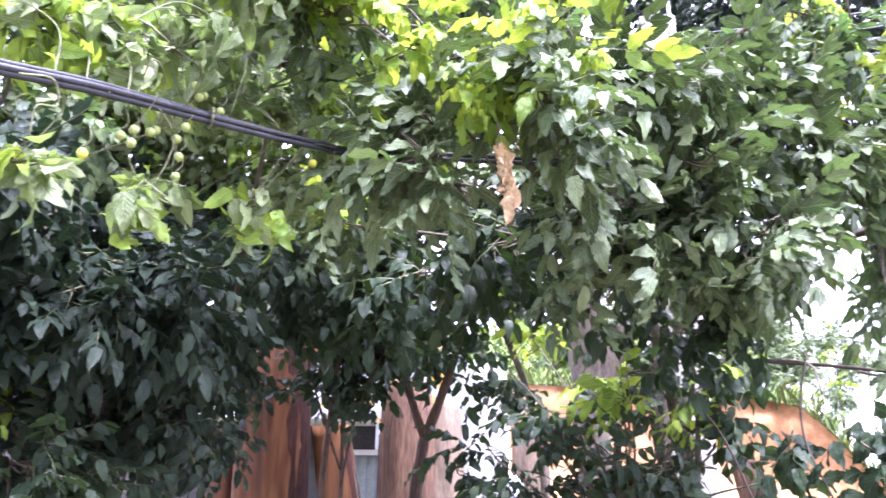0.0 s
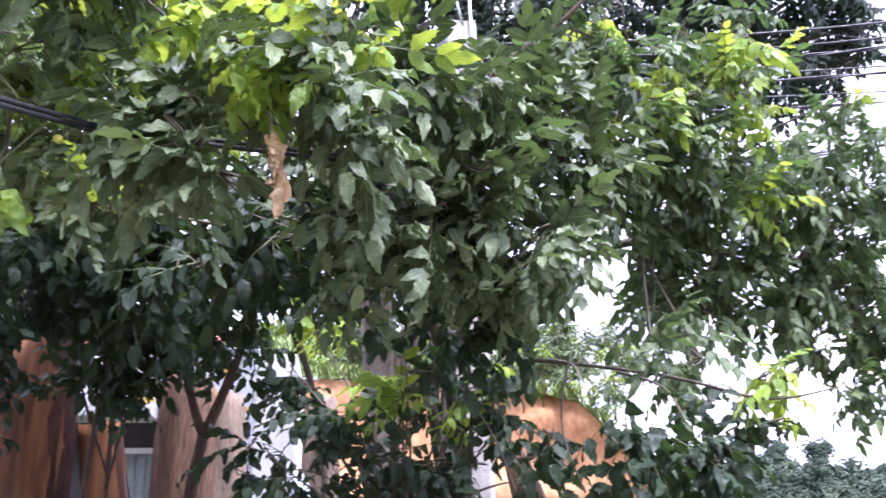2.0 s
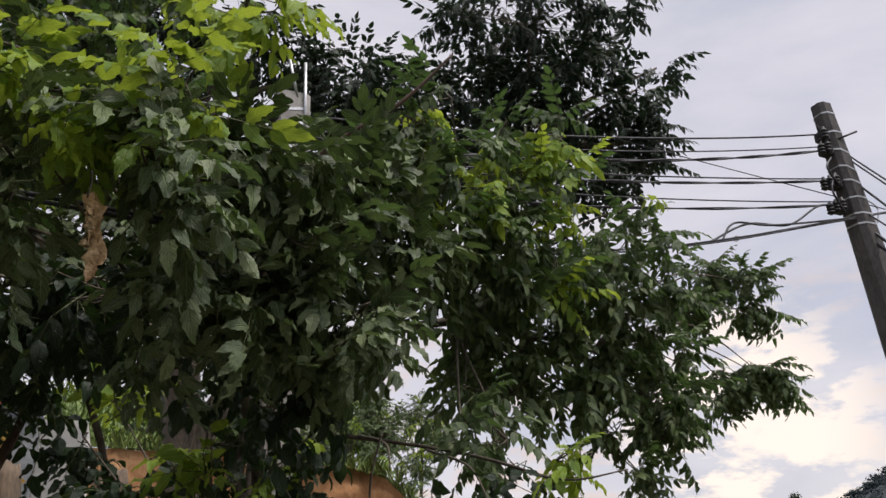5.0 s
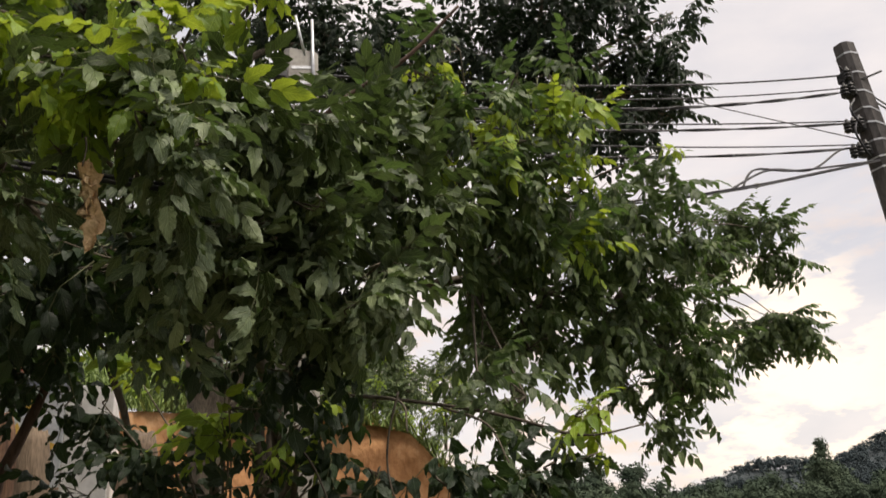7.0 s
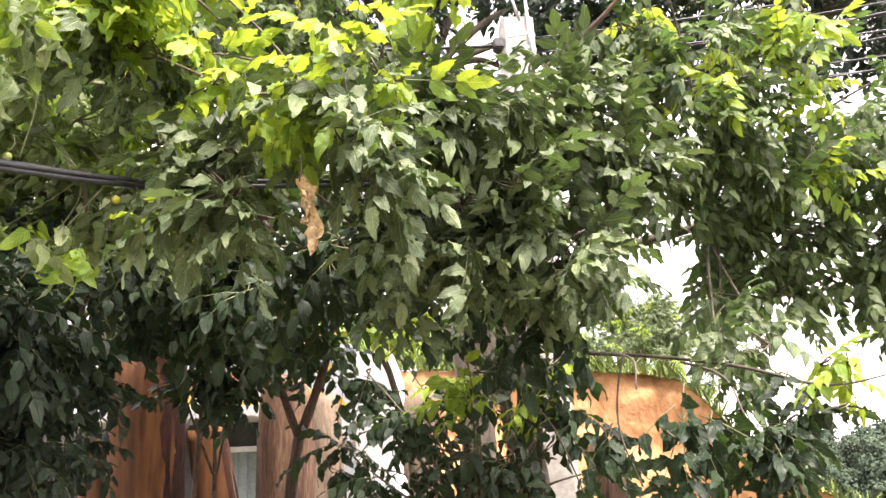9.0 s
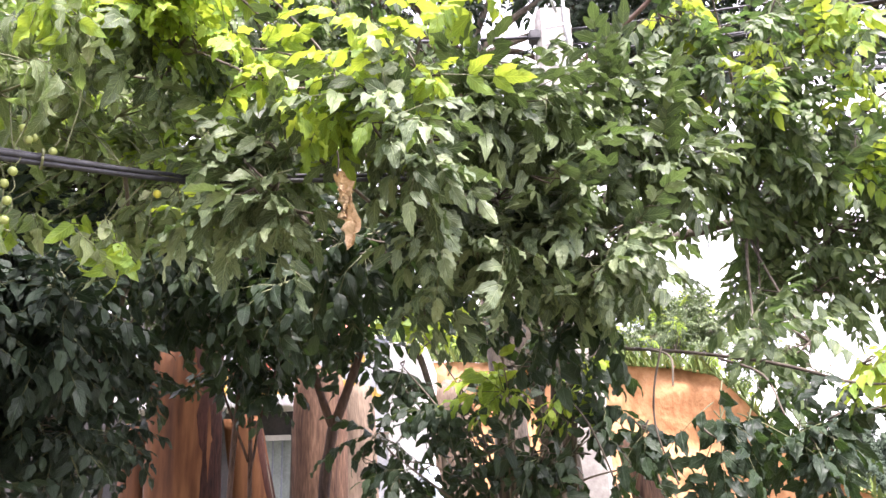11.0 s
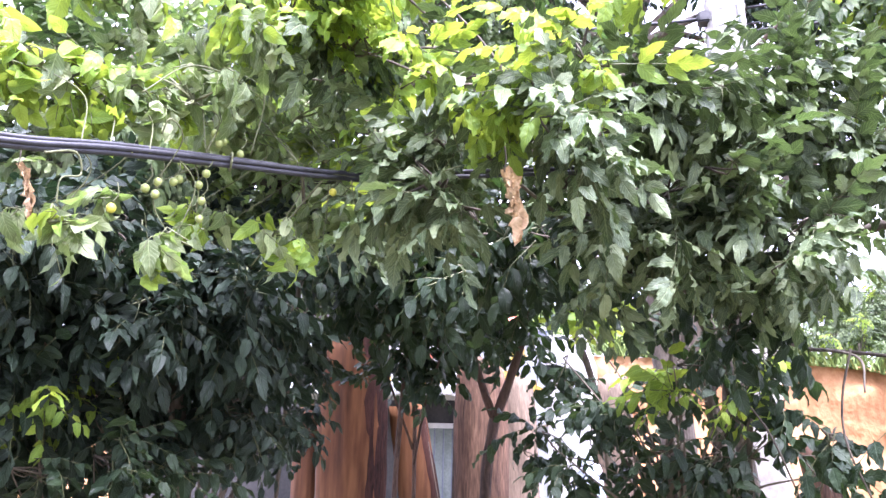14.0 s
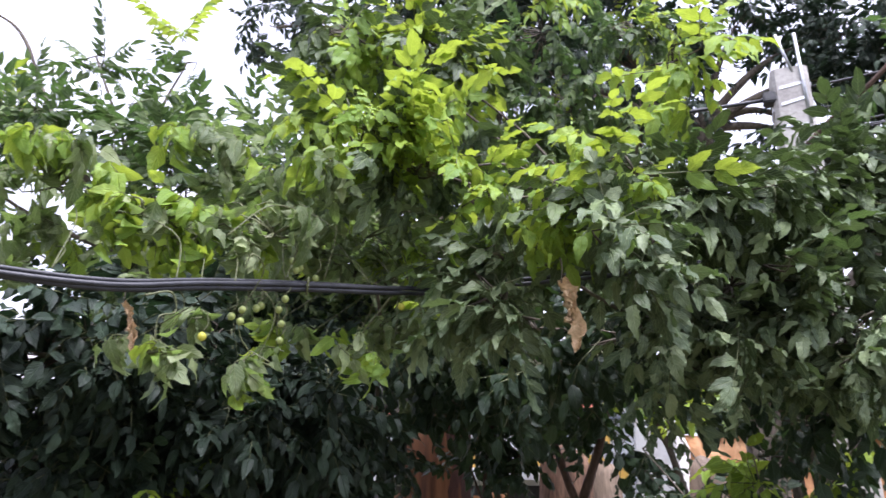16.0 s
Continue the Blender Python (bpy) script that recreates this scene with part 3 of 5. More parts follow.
LEFT_TREE = [
    (-1.42, 3.40, 2.68, 0.21, 0.16, 0),
    (-1.14, 3.60, 2.71, 0.21, 0.16, 0),
    (-0.85, 3.80, 2.67, 0.19, 0.16, 0),
    (-1.50, 3.00, 2.68, 0.19, 0.14, 0),
    (-1.39, 4.60, 2.26, 0.09, 0.17, 0),
    (-1.34, 4.60, 1.85, 0.10, 0.17, 0),
    (-1.57, 2.49, 2.11, 0.37, 0.27, 0.0),
    (-1.15, 2.54, 2.20, 0.35, 0.28, 0.0),
    (-0.89, 2.81, 2.23, 0.34, 0.27, 0.0),
    (-1.48, 2.73, 1.78, 0.44, 0.31, 0.0),
    (-1.15, 3.17, 1.84, 0.41, 0.35, 0.0),
    (-1.10, 3.62, 2.15, 0.27, 0.24, 0.0),
    (-1.65, 2.16, 1.97, 0.35, 0.47, 0.0),
    (-1.42, 1.90, 2.30, 0.32, 0.32, 0.0),
]
LEFT_TREE += [
    (-0.83, 3.43, 2.59, 0.24, 0.17, 0.0),
    (-1.80, 2.73, 1.58, 0.41, 0.22, 0.3),
    (-1.33, 3.30, 1.52, 0.43, 0.17, 0.2),
    (-1.06, 4.04, 2.45, 0.15, 0.10, 0.1),
    (-1.05, 3.86, 2.17, 0.19, 0.22, 0.0),
    (-1.21, 4.04, 1.76, 0.16, 0.29, 0.0),
    (-1.36, 4.62, 1.98, 0.15, 0.15, 0.0),
    (-1.28, 2.50, 2.49, 0.36, 0.22, 0.0),
]
CORNER = [
    (-1.38, 2.29, 1.88, 0.23, 0.16, 0.2),
    (-1.20, 2.44, 1.63, 0.27, 0.16, 0.2),
    (-1.34, 2.20, 1.59, 0.24, 0.15, 0.2),
    (-1.03, 2.78, 1.52, 0.27, 0.10, 0.1),
    (-1.54, 2.15, 1.72, 0.25, 0.23, 0.1),
]
FORK = [
    (-1.39, 4.85, 2.64, 0.18, 0.12, 0.0),
    (-1.43, 4.89, 2.26, 0.18, 0.20, 0.0),
    (-0.72, 5.07, 2.69, 0.18, 0.16, 0.0),
    (-1.08, 4.99, 2.11, 0.19, 0.05, 0.0),
    (-0.18, 5.12, 2.45, 0.38, 0.15, 0.0),
    (-0.68, 4.93, 2.29, 0.23, 0.23, 0.0),
    (0.11, 5.08, 2.29, 0.13, 0.19, 0.0),
    (0.02, 5.00, 1.71, 0.22, 0.22, 0.0),
    (-0.49, 4.94, 2.58, 0.30, 0.19, 0.0),
    (-0.75, 4.90, 2.93, 0.35, 0.19, 0.0),
]
UNDER = [
    (-0.66, 3.30, 2.58, 0.21, 0.16, 0),
    (-0.30, 3.30, 2.54, 0.20, 0.16, 0),
    (0.02, 3.30, 2.48, 0.20, 0.13, 0),
    (-0.54, 3.50, 2.39, 0.22, 0.15, 0),
    (-0.14, 3.50, 2.35, 0.21, 0.12, 0),
    (0.19, 3.30, 2.31, 0.13, 0.13, 0),
    (0.48, 2.64, 2.43, 0.28, 0.15, 0.0),
    (0.19, 2.92, 2.42, 0.26, 0.18, 0.0),
    (0.80, 2.98, 2.34, 0.23, 0.10, 0.0),
    (1.08, 2.98, 2.20, 0.23, 0.14, 0.0),
    (0.02, 3.32, 2.35, 0.20, 0.09, 0.0),
    (-0.74, 5.00, 2.29, 0.17, 0.12, 0),
    (-0.55, 5.00, 2.40, 0.20, 0.12, 0),
    (-0.64, 5.00, 2.09, 0.12, 0.07, 0),
    (-0.14, 5.00, 2.46, 0.24, 0.12, 0),
    (-1.02, 5.00, 2.64, 0.21, 0.10, 0),
]
LOW_SHRUB = [
    (0.85, 3.40, 2.22, 0.14, 0.10, 0.1),
    (0.88, 3.40, 2.06, 0.14, 0.10, 0.25),
    (0.88, 3.40, 1.89, 0.13, 0.10, 0.05),
    (0.85, 3.20, 2.10, 0.11, 0.11, 0.1),
    (1.04, 3.40, 1.70, 0.11, 0.10, 0),
    (0.87, 3.50, 1.69, 0.14, 0.09, 0),
    (0.67, 3.60, 1.83, 0.10, 0.12, 0),
    (1.19, 3.50, 2.08, 0.17, 0.14, 0),
    (1.29, 3.45, 1.90, 0.14, 0.13, 0),
    (1.07, 3.50, 1.81, 0.14, 0.14, 0),
    (0.85, 3.60, 1.71, 0.19, 0.12, 0),
    (1.28, 3.30, 2.12, 0.16, 0.09, 0.1),
    (0.52, 3.74, 1.65, 0.22, 0.17, 0.0),
    (0.37, 3.81, 2.14, 0.11, 0.11, 0.3),
    (0.35, 3.83, 1.57, 0.14, 0.11, 0.0),
    (0.64, 3.64, 1.95, 0.30, 0.19, 0.0),
    (0.90, 3.62, 2.10, 0.27, 0.19, 0.1),
    (0.82, 3.54, 1.70, 0.32, 0.21, 0.0),
    (1.15, 3.42, 1.68, 0.26, 0.18, 0.0),
    (0.52, 3.80, 2.24, 0.17, 0.14, 0.7),
    (0.40, 3.82, 2.00, 0.14, 0.14, 0.4),
    (1.18, 3.40, 2.00, 0.23, 0.13, 0.1),
    (0.33, 3.83, 1.70, 0.14, 0.17, 0.0),
    (1.35, 3.18, 1.62, 0.10, 0.15, 0.0),
]
RIGHT_TREE = [
    (1.78, 3.30, 3.74, 0.17, 0.12, 0.05),
    (2.00, 3.30, 3.63, 0.17, 0.12, 0.1),
    (2.31, 3.40, 3.85, 0.15, 0.12, 0.2),
    (2.54, 3.40, 3.87, 0.15, 0.12, 0.5),
    (2.54, 3.40, 3.56, 0.18, 0.12, 0.4),
    (2.83, 3.50, 3.63, 0.15, 0.10, 0.3),
    (2.24, 3.40, 3.48, 0.18, 0.09, 0.2),
    (1.84, 3.30, 3.43, 0.19, 0.08, 0.05),
    (1.66, 3.20, 3.67, 0.18, 0.11, 0.1),
    (1.95, 3.30, 3.89, 0.14, 0.12, 0.05),
    (3.84, 4.30, 2.31, 0.16, 0.18, 0),
    (3.93, 4.30, 2.51, 0.15, 0.15, 0),
    (3.67, 4.30, 2.02, 0.11, 0.09, 0),
    (1.92, 3.40, 3.14, 0.25, 0.15, 0.04),
    (2.27, 3.40, 3.19, 0.28, 0.18, 0.04),
    (2.77, 3.60, 3.31, 0.28, 0.17, 0.04),
    (3.35, 3.80, 3.47, 0.25, 0.19, 0.04),
    (1.77, 3.50, 2.88, 0.22, 0.17, 0),
    (2.17, 3.70, 2.96, 0.32, 0.22, 0),
    (2.58, 3.70, 2.98, 0.34, 0.23, 0.04),
    (3.13, 3.90, 3.14, 0.35, 0.25, 0.05),
    (3.64, 4.00, 3.27, 0.24, 0.24, 0),
    (2.21, 3.90, 2.73, 0.26, 0.20, 0),
    (2.60, 3.90, 2.73, 0.30, 0.24, 0),
    (3.09, 4.00, 2.80, 0.32, 0.25, 0),
    (3.58, 4.10, 2.90, 0.31, 0.27, 0),
    (4.00, 4.30, 2.83, 0.17, 0.22, 0),
    (2.11, 3.60, 2.41, 0.16, 0.11, 0),
    (2.47, 3.80, 2.44, 0.23, 0.17, 0),
    (2.98, 4.00, 2.51, 0.25, 0.16, 0),
    (3.53, 4.20, 2.58, 0.35, 0.24, 0),
    (3.97, 4.30, 2.59, 0.17, 0.18, 0),
    (1.95, 3.30, 2.15, 0.13, 0.12, 0),
    (2.18, 3.30, 2.11, 0.17, 0.15, 0),
    (3.38, 4.20, 2.32, 0.15, 0.14, 0),
    (3.72, 4.20, 2.29, 0.18, 0.19, 0),
    (3.59, 4.30, 2.09, 0.16, 0.14, 0),
    (2.60, 3.30, 3.78, 0.13, 0.09, 0.9),
    (2.23, 3.30, 3.39, 0.17, 0.07, 0.7),
    (2.50, 3.30, 3.40, 0.13, 0.09, 0.8),
    (3.28, 3.50, 3.58, 0.15, 0.07, 0.9),
    (2.62, 3.50, 3.05, 0.11, 0.11, 0.6),
    (1.50, 3.30, 3.31, 0.18, 0.14, 0.04),
    (1.76, 3.30, 3.42, 0.21, 0.14, 0.04),
]
RIGHT_OUT = [
    (4.95, 4.86, 3.80, 0.26, 0.13, 0),
    (5.24, 4.86, 3.74, 0.25, 0.14, 0),
    (4.79, 4.86, 3.54, 0.19, 0.15, 0),
    (5.20, 4.86, 3.48, 0.23, 0.14, 0),
    (5.18, 4.87, 2.98, 0.34, 0.11, 0),
    (5.09, 5.00, 2.83, 0.25, 0.11, 0),
    (5.53, 5.00, 2.91, 0.24, 0.12, 0),
    (4.47, 4.70, 3.36, 0.16, 0.18, 0),
]
LIME = [
    (2.23, 2.77, 1.95, 0.09, 0.03, 1.0),
    (2.15, 2.81, 1.96, 0.05, 0.03, 1.0),
]
HANGING = [
    (1.51, 2.75, 1.76, 0.11, 0.12, 0),
    (1.66, 2.80, 1.80, 0.10, 0.09, 0),
    (1.82, 2.75, 1.75, 0.12, 0.08, 0),
    (1.34, 2.80, 1.74, 0.04, 0.07, 0),
    (2.01, 2.75, 1.78, 0.15, 0.08, 0),
    (2.16, 2.75, 1.80, 0.11, 0.07, 0),
    (2.05, 3.00, 1.91, 0.16, 0.06, 0),
    (1.87, 2.75, 1.67, 0.06, 0.05, 0),
]
TALL = [
    (4.64, 6.44, 6.28, 1.02, 0.58, 0.0),
    (5.56, 6.64, 6.10, 0.61, 0.54, 0.0),
    (3.84, 6.92, 6.23, 0.96, 0.64, 0.0),
    (5.42, 6.19, 6.46, 0.33, 0.40, 0.0),
    (5.94, 6.58, 5.72, 0.41, 0.20, 0.0),
    (2.67, 7.30, 6.32, 0.96, 0.77, 0.1),
    (-1.93, 6.57, 6.89, 1.28, 0.70, 0.1),
    (-0.46, 7.00, 6.86, 1.41, 0.70, 0.1),
    (-3.81, 6.57, 7.38, 0.57, 0.43, 0.0),
]
TALL += [
    (4.11, 6.60, 5.34, 0.65, 0.30, 0),
    (4.80, 6.50, 5.32, 0.57, 0.29, 0),
    (5.40, 6.40, 5.51, 0.43, 0.27, 0),
    (3.48, 6.80, 5.29, 0.59, 0.35, 0),
    (2.99, 7.00, 5.70, 0.59, 0.40, 0),
    (2.43, 7.20, 5.89, 0.60, 0.40, 0),
    (5.79, 6.20, 6.85, 0.24, 0.24, 0),
    (5.84, 6.30, 5.96, 0.25, 0.22, 0),
    (-0.95, 6.40, 5.77, 1.37, 0.63, 0.1),
    (1.25, 7.20, 6.69, 0.83, 0.51, 0.0),
    (2.22, 7.24, 6.44, 0.70, 0.70, 0.0),
    (0.62, 7.15, 5.84, 0.60, 0.48, 0.0),
    (4.17, 6.18, 6.97, 1.41, 0.64, 0.0),
    (-0.90, 6.31, 7.61, 2.24, 0.64, 0.0),
    (1.88, 7.54, 5.59, 0.63, 0.44, 0.0),
    (2.16, 7.50, 5.09, 0.49, 0.37, 0.0),
]
FEATHER = [
    (-2.38, 2.68, 4.23, 0.12, 0.20, 0.0),
    (-2.00, 2.98, 4.30, 0.14, 0.25, 0.2),
    (-2.10, 2.64, 3.57, 0.45, 0.16, 0.0),
    (-1.80, 3.39, 3.92, 0.25, 0.32, 0.0),
    (-2.35, 2.31, 3.66, 0.26, 0.16, 0.0),
    (-1.67, 2.72, 3.35, 0.42, 0.21, 0.3),
    (-2.46, 2.62, 3.76, 0.27, 0.12, 0.1),
    (-2.57, 2.03, 3.40, 0.38, 0.38, 0.0),
    (-1.67, 3.96, 4.23, 0.31, 0.39, 0.1),
]


# ---- ground, bank, distance ----
def bump2(x, y, cx, cy, rx, ry):
    return np.exp(-(((x - cx) / rx) ** 2) - ((y - cy) / ry) ** 2)


def ground_z(x, y):
    r = np.hypot(x, y)
    z = -11.0 * np.clip((r - 16) / 40, 0, 1) ** 1.2
    z = z + 9 * np.clip((r - 140) / 260, 0, 1)
    z = z + 78 * bump2(x, y, 446, 268, 104, 104) + 16 * bump2(x, y, 235, 258, 30, 40) + 3 * bump2(x, y, 150, 330, 130, 90)
    z = z + 30 * bump2(x, y, -250, 300, 200, 120)
    return z


def build_ground():
    rr = np.concatenate([np.linspace(0, 30, 22), np.geomspace(34, 1500, 46)])
    an = np.linspace(0, 2 * np.pi, 144, endpoint=False)
    R, A = np.meshgrid(rr, an, indexing="ij")
    X, Y = R * np.cos(A), R * np.sin(A)
    Z = ground_z(X, Y)
    rough = np.clip((R - 120) / 200, 0, 1) * 3.0
    Z = Z + rough * np.array([noise.noise(Vector((x * 0.03, y * 0.03, 0))) for x, y in zip(X.ravel(), Y.ravel())]).reshape(X.shape)
    V = np.stack([X, Y, Z], -1).reshape(-1, 3)
    i, j = np.meshgrid(np.arange(len(rr) - 1), np.arange(len(an)), indexing="ij")
    n = len(an)
    a, b = i * n + j, i * n + (j + 1) % n
    T = np.vstack([np.stack([a, a + n, b + n], -1).reshape(-1, 3), np.stack([a, b + n, b], -1).reshape(-1, 3)])
    far = np.linalg.norm(V[T[:, 0], :2], axis=1) > 60
    ob = new("ground", mesh_from("ground", V, T, [M_GROUND, M_HAZE_HILL], far.astype(int)))
    tagged(ob, "earthy ground falling to a valley with wooded hills", "ground", kind="structure")


build_ground()


def bank_top(x):
    return np.interp(x, [-12, 0, 3.2, 4.05, 4.55, 4.9, 5.15, 5.5, 6.2, 7.5, 9], [3.4, 3.3, 3.13, 3.05, 2.92, 2.42, 2.0, 1.5, 1.0, 0.3, -1.5])


def build_bank():
    own = thing("earth_bank", "steep cut bank of bare orange soil with green growth on top", "earth bank", kind="structure")
    xs = np.linspace(-10, 9, 130)
    vs = np.linspace(0, 1, 34)
    X, S = np.meshgrid(xs, vs, indexing="ij")
    face = 12.7 - 0.9 * np.clip(X - 4.3, 0, 9)
    top = bank_top(X)
    Z = -1.5 + (top + 1.5) * S
    Y = face - 1.1 * (1 - S) ** 1.3
    dis = np.array([noise.fractal(Vector((x * 0.9, z * 1.1, 3.0)), 0.9, 2.1, 5) for x, z in zip(X.ravel(), Z.ravel())]).reshape(X.shape)
    Y = Y + 0.22 * dis
    Z = Z + 0.10 * dis * (S > 0.96)
    V = np.stack([X, Y, Z], -1).reshape(-1, 3)
    n = len(vs)
    i, j = np.meshgrid(np.arange(len(xs) - 1), np.arange(n - 1), indexing="ij")
    a = i * n + j
    T = np.vstack([np.stack([a, a + n, a + n + 1], -1).reshape(-1, 3), np.stack([a, a + n + 1, a + 1], -1).reshape(-1, 3)])
    part_mesh("soil_face", mesh_from("soil_face", V, T, [M_SOIL]), own)
    # grown-over shoulder behind the edge
    S2 = np.linspace(0, 1, 16)
    X, S = np.meshgrid(xs, S2, indexing="ij")
    face = 12.7 - 0.9 * np.clip(X - 4.3, 0, 9)
    Y = face + 14 * S - 0.15
    Z = bank_top(X) - 0.02 + np.clip(3.4 - 0.55 * np.clip(X - 2, 0, 20), -4, 9) * S**1.2
    Z = Z + 0.25 * np.array([noise.noise(Vector((x, y, 0))) for x, y in zip(X.ravel(), Y.ravel())]).reshape(X.shape) * np.minimum(1, S * 8)
    V = np.stack([X, Y, Z], -1).reshape(-1, 3)
    n = len(S2)
    i, j = np.meshgrid(np.arange(len(xs) - 1), np.arange(n - 1), indexing="ij")
    a = i * n + j
    T = np.vstack([np.stack([a, a + n, a + n + 1], -1).reshape(-1, 3), np.stack([a, a + n + 1, a + 1], -1).reshape(-1, 3)])
    part_mesh("shoulder", mesh_from("shoulder", V, T, [M_GRASS]), own)
    # grass tufts along the edge and over the shoulder
    rng = np.random.default_rng(4)
    h = Heap()
    for _ in range(5200):
        x = rng.uniform(-3, 8.5)
        s = rng.random() ** 2.2
        y = 12.7 - 0.9 * max(0, x - 4.3) + 14 * s - 0.2
        z = float(bank_top(x)) + float(np.clip(3.4 - 0.55 * max(0, x - 2), -4, 9)) * s**1.2 - 0.05
        k = rng.uniform(0.15, 0.42) * (1 + s)
        d = np.array([rng.normal() * 0.5, rng.normal() * 0.4 - 0.25, 1.0])
        w = np.array([rng.normal(), rng.normal(), 0.0])
        w *= 0.018 * (1 + s) / (np.linalg.norm(w) + 1e-6)
        p = np.array([x, y, z])
        tip = p + d * k + np.array([0, 0, -0.25 * k])
        mid = p + d * k * 0.6
        h.add(np.array([p - w, p + w, mid + w * 0.8, mid - w * 0.8, tip]), np.array([[0, 1, 2], [0, 2, 3], [3, 2, 4]]))
    ob = part_mesh("grass_tufts", h.mesh("grass_tufts", [M_GRASS]), own)
    tagged(ob, kind="stuff")


build_bank()


def build_blocker_wall():
    """An unseen plain wall, added behind the eye to cut the light from there."""
    bm = box(-18, 1.5, -5.4, -5.0, -0.4, 7.2, 0.02)
    me = bpy.data.meshes.new("unseen_blocker_wall")
    bm.to_mesh(me)
    bm.free()
    me.materials.append(M_GREYP)
    tagged(new("unseen_blocker_wall", me), "unseen plain grey wall added to block light from behind", "wall", kind="structure")


def far_tree(h, x, y, base, top, r, deep, rng, shape, lobes, flecks, spire=0.0, fleck=0.095):
    """A far tree: a trunk, a crown of rough lobes packed close and leaf clumps that fray its outline."""
    h.add(*tube(np.array([[x, y, base - 1], [x, y, top - deep * 0.5]]), r * 0.07, r * 0.03, 5))
    V, T = shape
    for k in range(lobes):
        s = (k + rng.random()) / lobes
        a = 2.4 * k + rng.normal() * 0.5
        wide = np.sin(np.pi * (0.10 + 0.62 * s)) ** 0.7 if not spire else 0.10 + 0.62 * s
        q = r * wide * (0.35 + 0.35 * rng.random())
        g = r * rng.uniform(0.28, 0.52) * (0.55 + 0.45 * wide)
        c = np.array([x + q * np.cos(a), y + q * np.sin(a), top - g * 0.6 - (deep - g) * s])
        rag = 0.58 + 0.09 * rng.normal(size=(len(V), 1)).clip(-1.6, 1.6)
        h.add(c + V * rag * g * np.array([1, 1, 0.8]), T)
        n = flecks
        d = rng.normal(size=(n, 3))
        d /= np.linalg.norm(d, axis=1)[:, None]
        q = c + d * g * rng.uniform(0.5, 1.22, size=(n, 1)) * np.array([1, 1, 0.82])
        m = d + 0.38 * rng.normal(size=(n, 3)) + np.array([0, 0, 0.25])
        m /= np.linalg.norm(m, axis=1)[:, None]
        e = np.cross(m, rng.normal(size=(n, 3)))
        e *= fleck * g * rng.uniform(0.6, 1.5, size=(n, 1)) / (np.linalg.norm(e, axis=1)[:, None] + 1e-6)
        f = np.cross(m, e) * 1.2
        P = np.stack([q - e, q + f, q + e, q - f], 1).reshape(-1, 3)
        i = 4 * np.arange(n)[:, None]
        h.add(P, np.vstack([i + [0, 1, 2], i + [0, 2, 3]]))


def build_woods():
    rng = np.random.default_rng(21)
    plain = (np.array([(1, 0, 0), (-1, 0, 0), (0, 1, 0), (0, -1, 0), (0, 0, 1), (0, 0, -1)], float), np.array([(0, 2, 4), (2, 1, 4), (1, 3, 4), (3, 0, 4), (2, 0, 5), (1, 2, 5), (3, 1, 5), (0, 3, 5)]))
    # across the valley floor: rows of tall trees, the rear rows standing higher
    h = Heap()
    for row, d in enumerate((72, 80, 88, 97, 107, 118)):
        az = 34.0 + rng.random()
        while az < 69:
            dd = d * rng.uniform(0.96, 1.04)
            x, y = dd * np.cos(radians(az)), dd * np.sin(radians(az))
            crest = np.interp(az, [34, 40, 42, 44.2, 45, 45.8, 48, 50, 51.5, 53, 54.5, 57, 60, 64, 69], [2.0, 2.0, 2.4, 2.5, 2.9, 2.4, 2.1, 2.6, 1.8, 1.3, 2.6, 3.6, 3.4, 3.0, 2.6])
            el = crest * (0.10 + 0.18 * row) - abs(rng.normal()) * 0.6
            r = dd * rng.uniform(0.022, 0.046)
            far_tree(h, x, y, float(ground_z(x, y)), 1.6 + dd * np.tan(radians(el)), r, r * rng.uniform(1.7, 2.8), rng, plain, 12, 330)
            az += np.degrees(r / dd) * rng.uniform(1.1, 1.7)
    # one tall pointed tree that tops the rest
    x, y = 96 * np.cos(radians(44.9)), 96 * np.sin(radians(44.9))
    far_tree(h, x, y, float(ground_z(x, y)), 1.6 + 96 * np.tan(radians(3.75)), 2.7, 6.0, rng, plain, 18, 300, spire=1.0)
    ob = new("woods", h.mesh("near_woods", [M_WOODS]))
    tagged(ob, "dense dark green tropical woods across the valley", "woods", kind="stuff")
    for name, lo, hi, count, az0, az1 in (("valley_woods", 130, 325, 240, 34, 70), ("hazy_hill_woods", 300, 500, 1250, 35, 58)):
        h = Heap()
        for _ in range(count):
            az = radians(rng.uniform(az0, az1))
            d = rng.uniform(lo, hi)
            x, y = d * np.cos(az), d * np.sin(az)
            z = float(ground_z(x, y))
            tall = rng.uniform(4.5, 8.0) if lo < 200 else rng.uniform(2.5, 5.0)
            far_tree(h, x, y, z, z + tall, 4.5 * rng.uniform(0.6, 1.0), tall * 0.9, rng, plain, 8 if lo < 200 else 4, 60 if lo < 200 else 34, fleck=0.15)
        ob = new("woods", h.mesh(name, [M_WOODS if lo < 200 else M_HAZE_HILLWOOD]))
        tagged(ob, "dense woods on the valley slopes and hills", "woods", kind="stuff")


build_woods()


